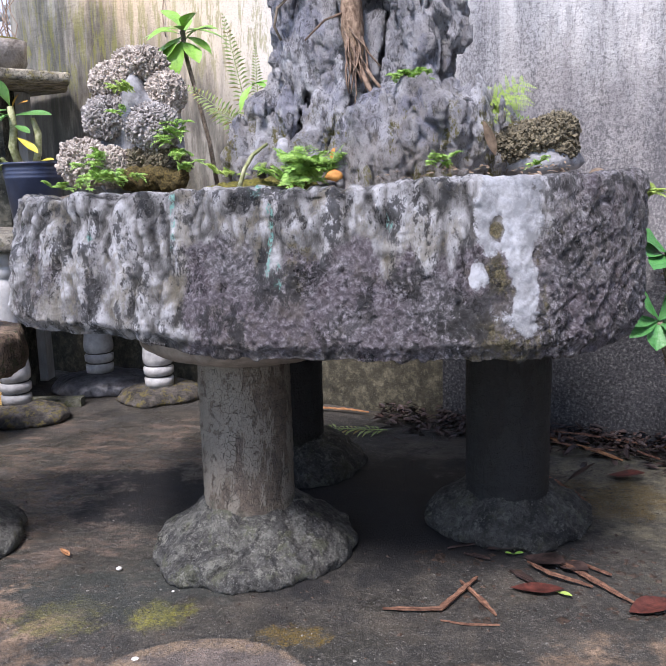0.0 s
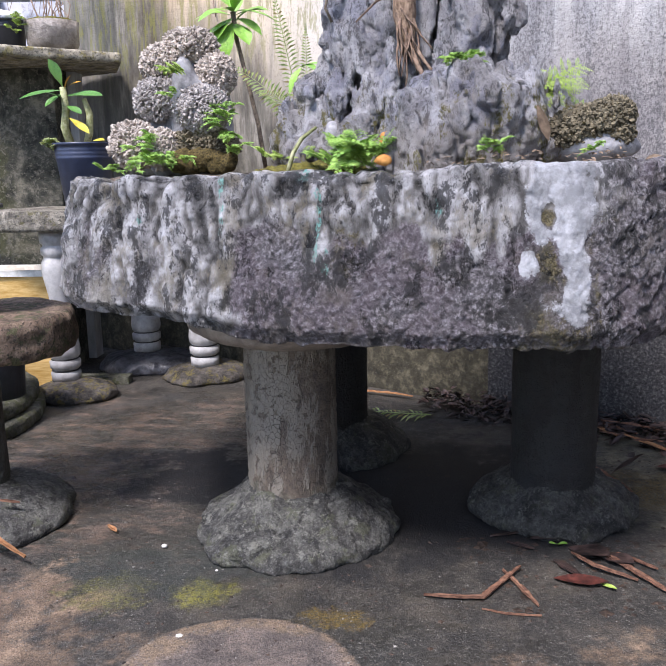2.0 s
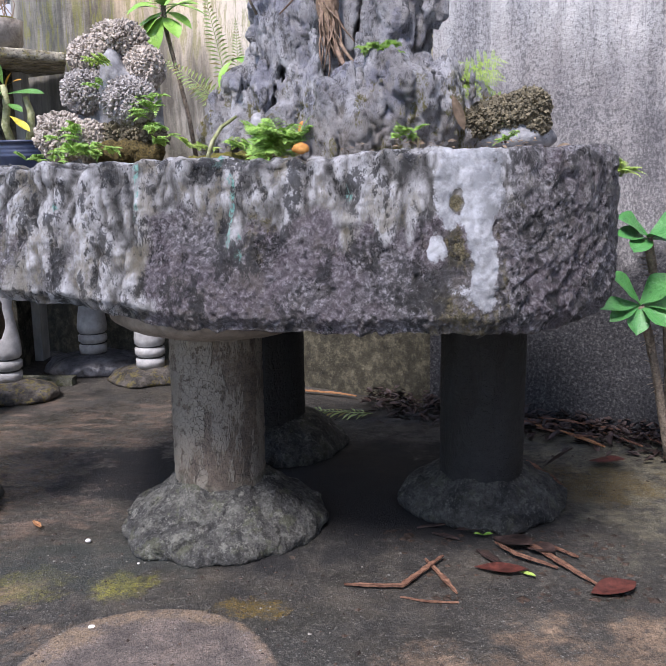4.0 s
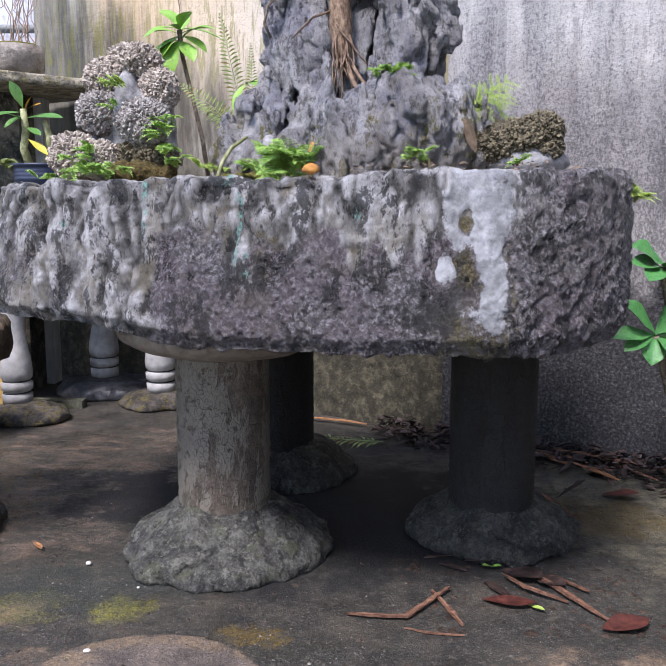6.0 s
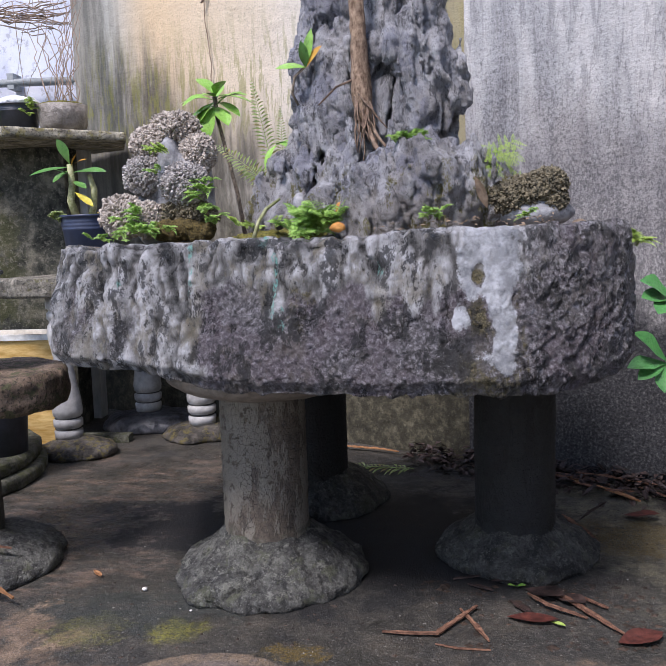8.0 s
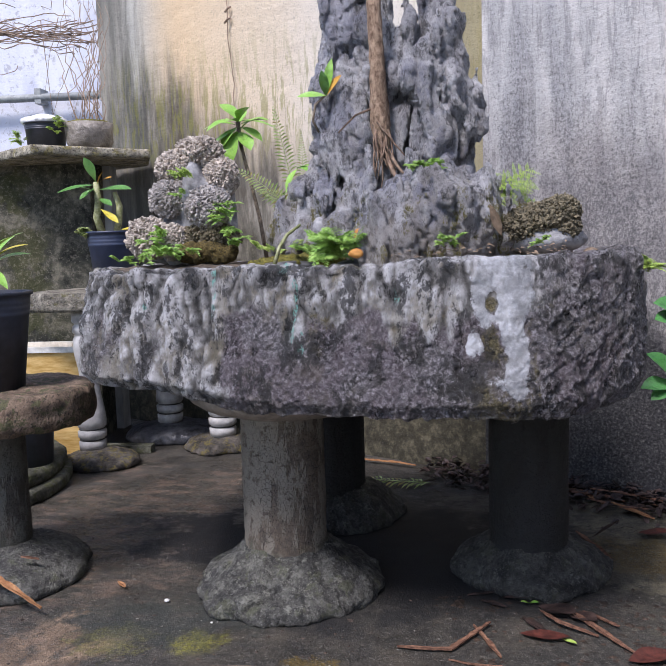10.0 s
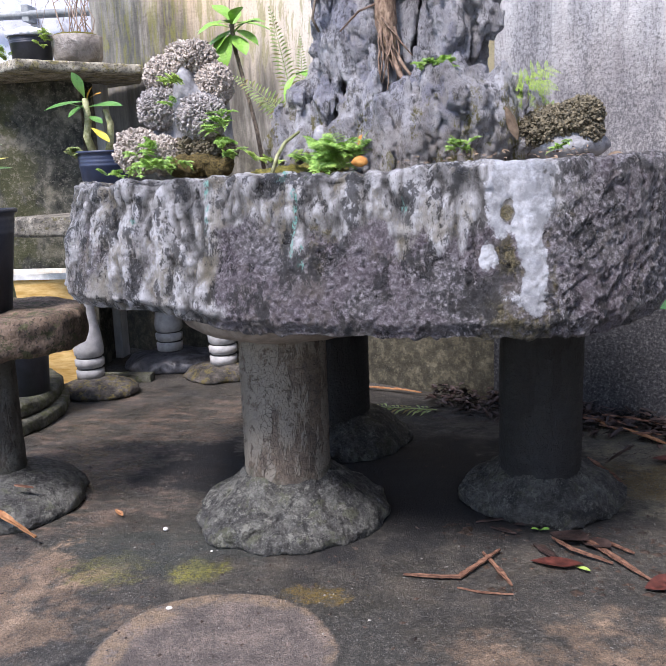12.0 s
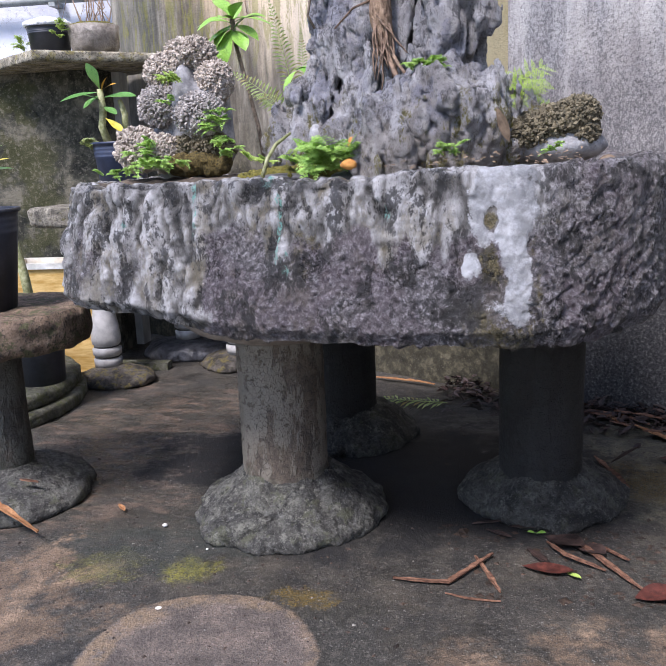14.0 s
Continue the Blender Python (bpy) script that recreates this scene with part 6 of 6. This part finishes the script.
def thorn_plant():
    base = thing("thorny_plant", "thorny-stemmed plant with blue-green leaves beside the wall", "plant", (0.93, 2.0, 0))
    stems = (((0.93, 2.0, 0), (0.88, 1.96, 0.2), (0.835, 1.92, 0.34), (0.80, 1.90, 0.425)), ((0.93, 2.0, 0), (0.90, 1.98, 0.35), (0.84, 1.93, 0.49), (0.81, 1.90, 0.585)))
    rnd = random.Random(41)
    for k, pts in enumerate(stems):
        s = part("stem", Geo().tube([Vector(pts[i]).lerp(Vector(pts[i + 1]), j / 4) for i in range(3) for j in range(4)] + [pts[3]], 0.011, 8, 0.12, k).mesh("stem"), STEM, base)
        g = Geo()
        for _ in range(26):
            i, t = rnd.randrange(1, 3), rnd.random()
            p = Vector(pts[i]).lerp(Vector(pts[i + 1]), t)
            d = Vector((rnd.gauss(0, 1), rnd.gauss(0, 1), rnd.gauss(0, 0.5))).normalized()
            g.tube([p + d * 0.009, p + d * 0.028], [0.0016, 0.0003], 4)
        part("thorns", g.mesh("thorns"), STEM, s)
    tips = ((0.81, 1.90, 0.585), (0.80, 1.90, 0.425))
    sets = (((-0.75, -0.5, 0.75, 0.10, 0.05), (-0.9, -0.6, 0.35, 0.09, 0.04), (-0.5, -0.8, -0.05, 0.09, 0.04), (0.6, -0.5, 0.7, 0.10, 0.05), (0.9, -0.4, 0.1, 0.09, 0.04), (0.1, -0.9, 0.3, 0.08, 0.04)),
            ((-0.75, -0.5, 1.1, 0.12, 0.04), (-1.0, -0.4, 0.2, 0.10, 0.038), (-0.9, -0.5, -0.15, 0.085, 0.034), (0.5, -0.5, 0.9, 0.10, 0.055), (0.9, -0.4, 0.3, 0.09, 0.05), (-0.25, -0.7, -0.65, 0.075, 0.04), (0.5, -0.8, -0.2, 0.09, 0.05)))
    for tip, leaves in zip(tips, sets):
        for dx, dy, dz, ln, wd in leaves:
            part("leaf", Geo().leaf(tip, (dx, dy, dz), (0, -0.6, 0.8), ln * 1.08, wd * 1.3, 0.25, 0.3, 9, 0.9, 0.05).mesh("leaf"), LEAF_B, base)


def wall_tendril():
    ex = Vector((1, -0.575, 0)).normalized()
    out = Vector((-0.575, -1, 0)).normalized()
    rnd = random.Random(51)
    g = Geo()
    pts, x = [], -0.615
    for k in range(24):
        z = 2.3 - 0.042 * k
        x += rnd.uniform(-0.006, 0.007)
        pts.append(Vector((x, WALL(x), z)) + out * (0.012 + 0.004 * rnd.random()))
    g.tube(pts, [0.0022] * 24, 5)
    for k in (13, 14):
        p = pts[k]
        g.tube([p + Vector((-0.012, 0, -0.01)), p + Vector((0.0, -0.004, 0.004)), p + Vector((0.014, 0, 0.012))], 0.0045, 5)
    tagged(part("dry_tendril", g.mesh("dry_tendril"), VINE), "thin dry tendril hanging down the house wall", "vine")


PILLAR_C = m_pillar("grey_green_paint", (0.17, 0.165, 0.14), 0.35)
left_table()
low_bench()
pot_with_plant()
upper_shelf()
corner_things()
thorn_plant()
wall_tendril()


# ---------------------------------------------------------------- litter on the floor
def floor_litter():
    L = "dry reddish-brown bark strip lying on the wet floor"
    runs = [([(0.10, 1.335, 0.004), (0.17, 1.325, 0.006), (0.205, 1.325, 0.006), (0.29, 1.44, 0.008)], 0.017, STRIP), ([(0.255, 1.43, 0.006), (0.28, 1.36, 0.006), (0.30, 1.30, 0.005)], 0.014, STRIP),
            ([(0.45, 1.53, 0.006), (0.505, 1.42, 0.008), (0.555, 1.33, 0.006)], 0.016, STRIP), ([(0.40, 1.50, 0.008), (0.43, 1.44, 0.012), (0.50, 1.395, 0.006)], 0.013, STRIP),
            ([(0.49, 1.505, 0.006), (0.55, 1.44, 0.006)], 0.014, STRIP), ([(0.63, 2.35, 0.01), (0.685, 2.21, 0.012)], 0.022, STRIP_O), ([(0.70, 2.20, 0.02), (0.79, 2.08, 0.012)], 0.02, STRIP_O), ([(0.66, 2.30, 0.03), (0.74, 2.26, 0.03), (0.9, 2.17, 0.02)], 0.018, STRIP),
            ([(0.56, 1.98, 0.01), (0.60, 1.83, 0.01), (0.61, 1.78, 0.01)], 0.02, STRIP), ([(-0.10, 2.72, 0.01), (0.06, 2.66, 0.012), (0.12, 2.63, 0.01)], 0.022, STRIP_O),
            ([(-0.585, 1.615, 0.004), (-0.555, 1.58, 0.006)], 0.016, STRIP_O), ([(0.28, 1.55, 0.006), (0.33, 1.52, 0.006)], 0.012, LITTER), ([(0.36, 1.47, 0.006), (0.40, 1.41, 0.005)], 0.02, LITTER), ([(0.33, 1.60, 0.006), (0.25, 1.58, 0.004)], 0.01, LITTER), ([(0.20, 1.29, 0.004), (0.24, 1.275, 0.004), (0.30, 1.27, 0.004)], 0.005, STRIP)]
    for k, (pts, w, m) in enumerate(runs):
        tagged(part("bark_strip", strip(pts, w * 0.75, 300 + k), m), L, "bark", "bark strips on the floor")
    for c, d, ln, wd, m in (((0.345, 1.40, 0.008), (1, -0.25, 0), 0.10, 0.04, REDLEAF), ((0.535, 1.30, 0.008), (1, 0.35, 0), 0.095, 0.055, REDLEAF), ((0.40, 1.53, 0.006), (0.7, -0.5, 0.05), 0.09, 0.06, LITTER), ((0.46, 1.50, 0.006), (0.6, -0.6, 0.05), 0.07, 0.05, LITTER),
                            ((0.58, 1.90, 0.02), (0.6, -0.3, 0.5), 0.10, 0.06, LITTER), ((0.33, 1.57, 0.006), (0.9, 0.1, 0.05), 0.08, 0.04, LITTER), ((0.72, 1.98, 0.01), (0.9, -0.3, 0.1), 0.09, 0.05, REDLEAF)):
        tagged(part("dead_leaf", Geo().leaf(c, d, (0, 0, 1), ln, wd, -0.06, 0.15, 8, 0.5, 0.02).mesh("dead_leaf"), m), "dark red dead leaf flat on the wet floor", "leaf", "dead leaves on the floor")
    for c, r in (((-0.432, 1.52, 0.004), 0.006), ((-0.315, 1.185, 0.004), 0.010), ((-0.30, 1.42, 0.003), 0.004)):
        tagged(part("pebble", blob_rock("pebble", [(c, (r, r * 0.9, r * 0.6))], [], 0.0018, 0.001, 60, 0.0002, 330), PEBBLE), "small white pebble on the floor", "pebble")
    g = Geo()
    for d in ((1, -0.2, 0.5), (-0.8, -0.3, 0.5), (0.1, -0.8, 0.7)):
        g.leaf((0.382, 1.545, 0.004), d, (0, 0, 1), 0.022, 0.014, 0.2)
    tagged(part("seedling", g.mesh("seedling"), LEAF), "tiny bright green seedling sprouting from the floor", "plant")
    g = Geo().leaf((0.425, 1.385, 0.006), (0.5, -0.6, 0.1), (0, 0, 1), 0.04, 0.014, 0.0)
    tagged(part("green_leaf", g.mesh("green_leaf"), FERN_Y), "small fallen yellow-green leaf on the floor", "leaf")
    # heap of dark leaves along the wall's foot
    rnd = random.Random(61)
    g = Geo()
    for _ in range(750):
        x = rnd.uniform(0.16, 1.0)
        off = abs(rnd.gauss(0, 0.10)) + 0.03
        y = WALL(x) - off
        a = rnd.uniform(0, 6.28)
        g.leaf((x, y, 0.01 + max(0, 0.045 - 0.25 * off) * rnd.random()), (math.cos(a), math.sin(a), rnd.uniform(-0.1, 0.35)), (rnd.uniform(-0.4, 0.4), rnd.uniform(-0.4, 0.4), 1), rnd.uniform(0.018, 0.05), rnd.uniform(0.008, 0.02), rnd.uniform(-0.4, 0.5), 0.35, 4)
    tagged(part("leaf_litter", g.mesh("leaf_litter", False), LITTER), "dark wet leaf litter along the foot of the wall", "leaves", kind="stuff")
    for k in range(16):
        x = rnd.uniform(0.4, 1.0)
        y = WALL(x) - rnd.uniform(0.04, 0.22)
        a = rnd.uniform(-0.9, 0.4)
        ln = rnd.uniform(0.05, 0.14)
        tagged(part("bark_strip", strip([(x, y, 0.02), (x + ln * math.cos(a), y + ln * math.sin(a) - 0.01, 0.014)], rnd.uniform(0.008, 0.016), 360 + k), rnd.choice([STRIP, STRIP_O, STRIP])), L, "bark", "bark strips on the floor")
    g = Geo()
    frond(g, (0.17, 2.42, 0.012), (-0.95, 0.15, 0), (0, 0, 1), 0.30, 0.10, 22, 0.33, -0.02, 0.0015, rnd)
    tagged(part("fallen_frond", g.mesh("fallen_frond", False), FERN_D), "fallen yellow-green fern frond under the trough", "fern")


def grains(name, count, box, size, flat, material, label, seed, avoid_dark):
    """Loose crumbs scattered on the floor, each a small uneven octahedron."""
    rng = np.random.default_rng(seed)
    p = np.column_stack([rng.uniform(box[0], box[1], count), rng.uniform(box[2], box[3], count), np.zeros(count)])
    keep = fbm(p, 5, 3, seed) + 0.5 * rng.uniform(-1, 1, count) > 0
    if avoid_dark:
        keep &= np.hypot((p[:, 0] - 0.05) / 0.55, (p[:, 1] - 1.85) / 0.38) > 1
    p = p[keep]
    p[:, 2] = floor_height(p)
    r = size * rng.lognormal(0, 0.45, len(p))
    shape = np.array([(1, 0, 0), (0, 1, 0), (-1, 0, 0), (0, -1, 0), (0, 0, 1), (0, 0, -1)], dtype=float)
    spin = rng.uniform(0, 6.28, len(p))
    jig = rng.uniform(0.55, 1.3, (len(p), 6, 1)) * shape[None] * r[:, None, None]
    jig[:, :, 2] *= flat
    turned = np.stack([jig[:, :, 0] * np.cos(spin)[:, None] - jig[:, :, 1] * np.sin(spin)[:, None], jig[:, :, 0] * np.sin(spin)[:, None] + jig[:, :, 1] * np.cos(spin)[:, None], jig[:, :, 2]], axis=2)
    verts = (p[:, None, :] + turned).reshape(-1, 3)
    tri = np.array([(0, 1, 4), (1, 2, 4), (2, 3, 4), (3, 0, 4), (1, 0, 5), (2, 1, 5), (3, 2, 5), (0, 3, 5)])
    faces = (np.arange(len(p))[:, None, None] * 6 + tri[None]).reshape(-1, 3)
    tagged(part(name, mesh_np(name, verts, faces, False), material), label, "grit", kind="stuff")


floor_litter()
grains("floor_grit", 13000, (-0.95, 0.95, 1.02, 2.3), 0.00105, 0.7, GRIT, "pale sand grains and grit on the wet floor", 71, True)
grains("floor_crumbs", 2600, (-0.95, 0.95, 1.02, 2.4), 0.0024, 0.5, CRUMB, "dark crumbs of leaf and soil on the wet floor", 72, False)
grains("bark_crumbs", 500, (0.18, 0.66, 1.28, 1.58), 0.0055, 0.25, CRUMB, "broken dark bark crumbs among the strips", 73, False)
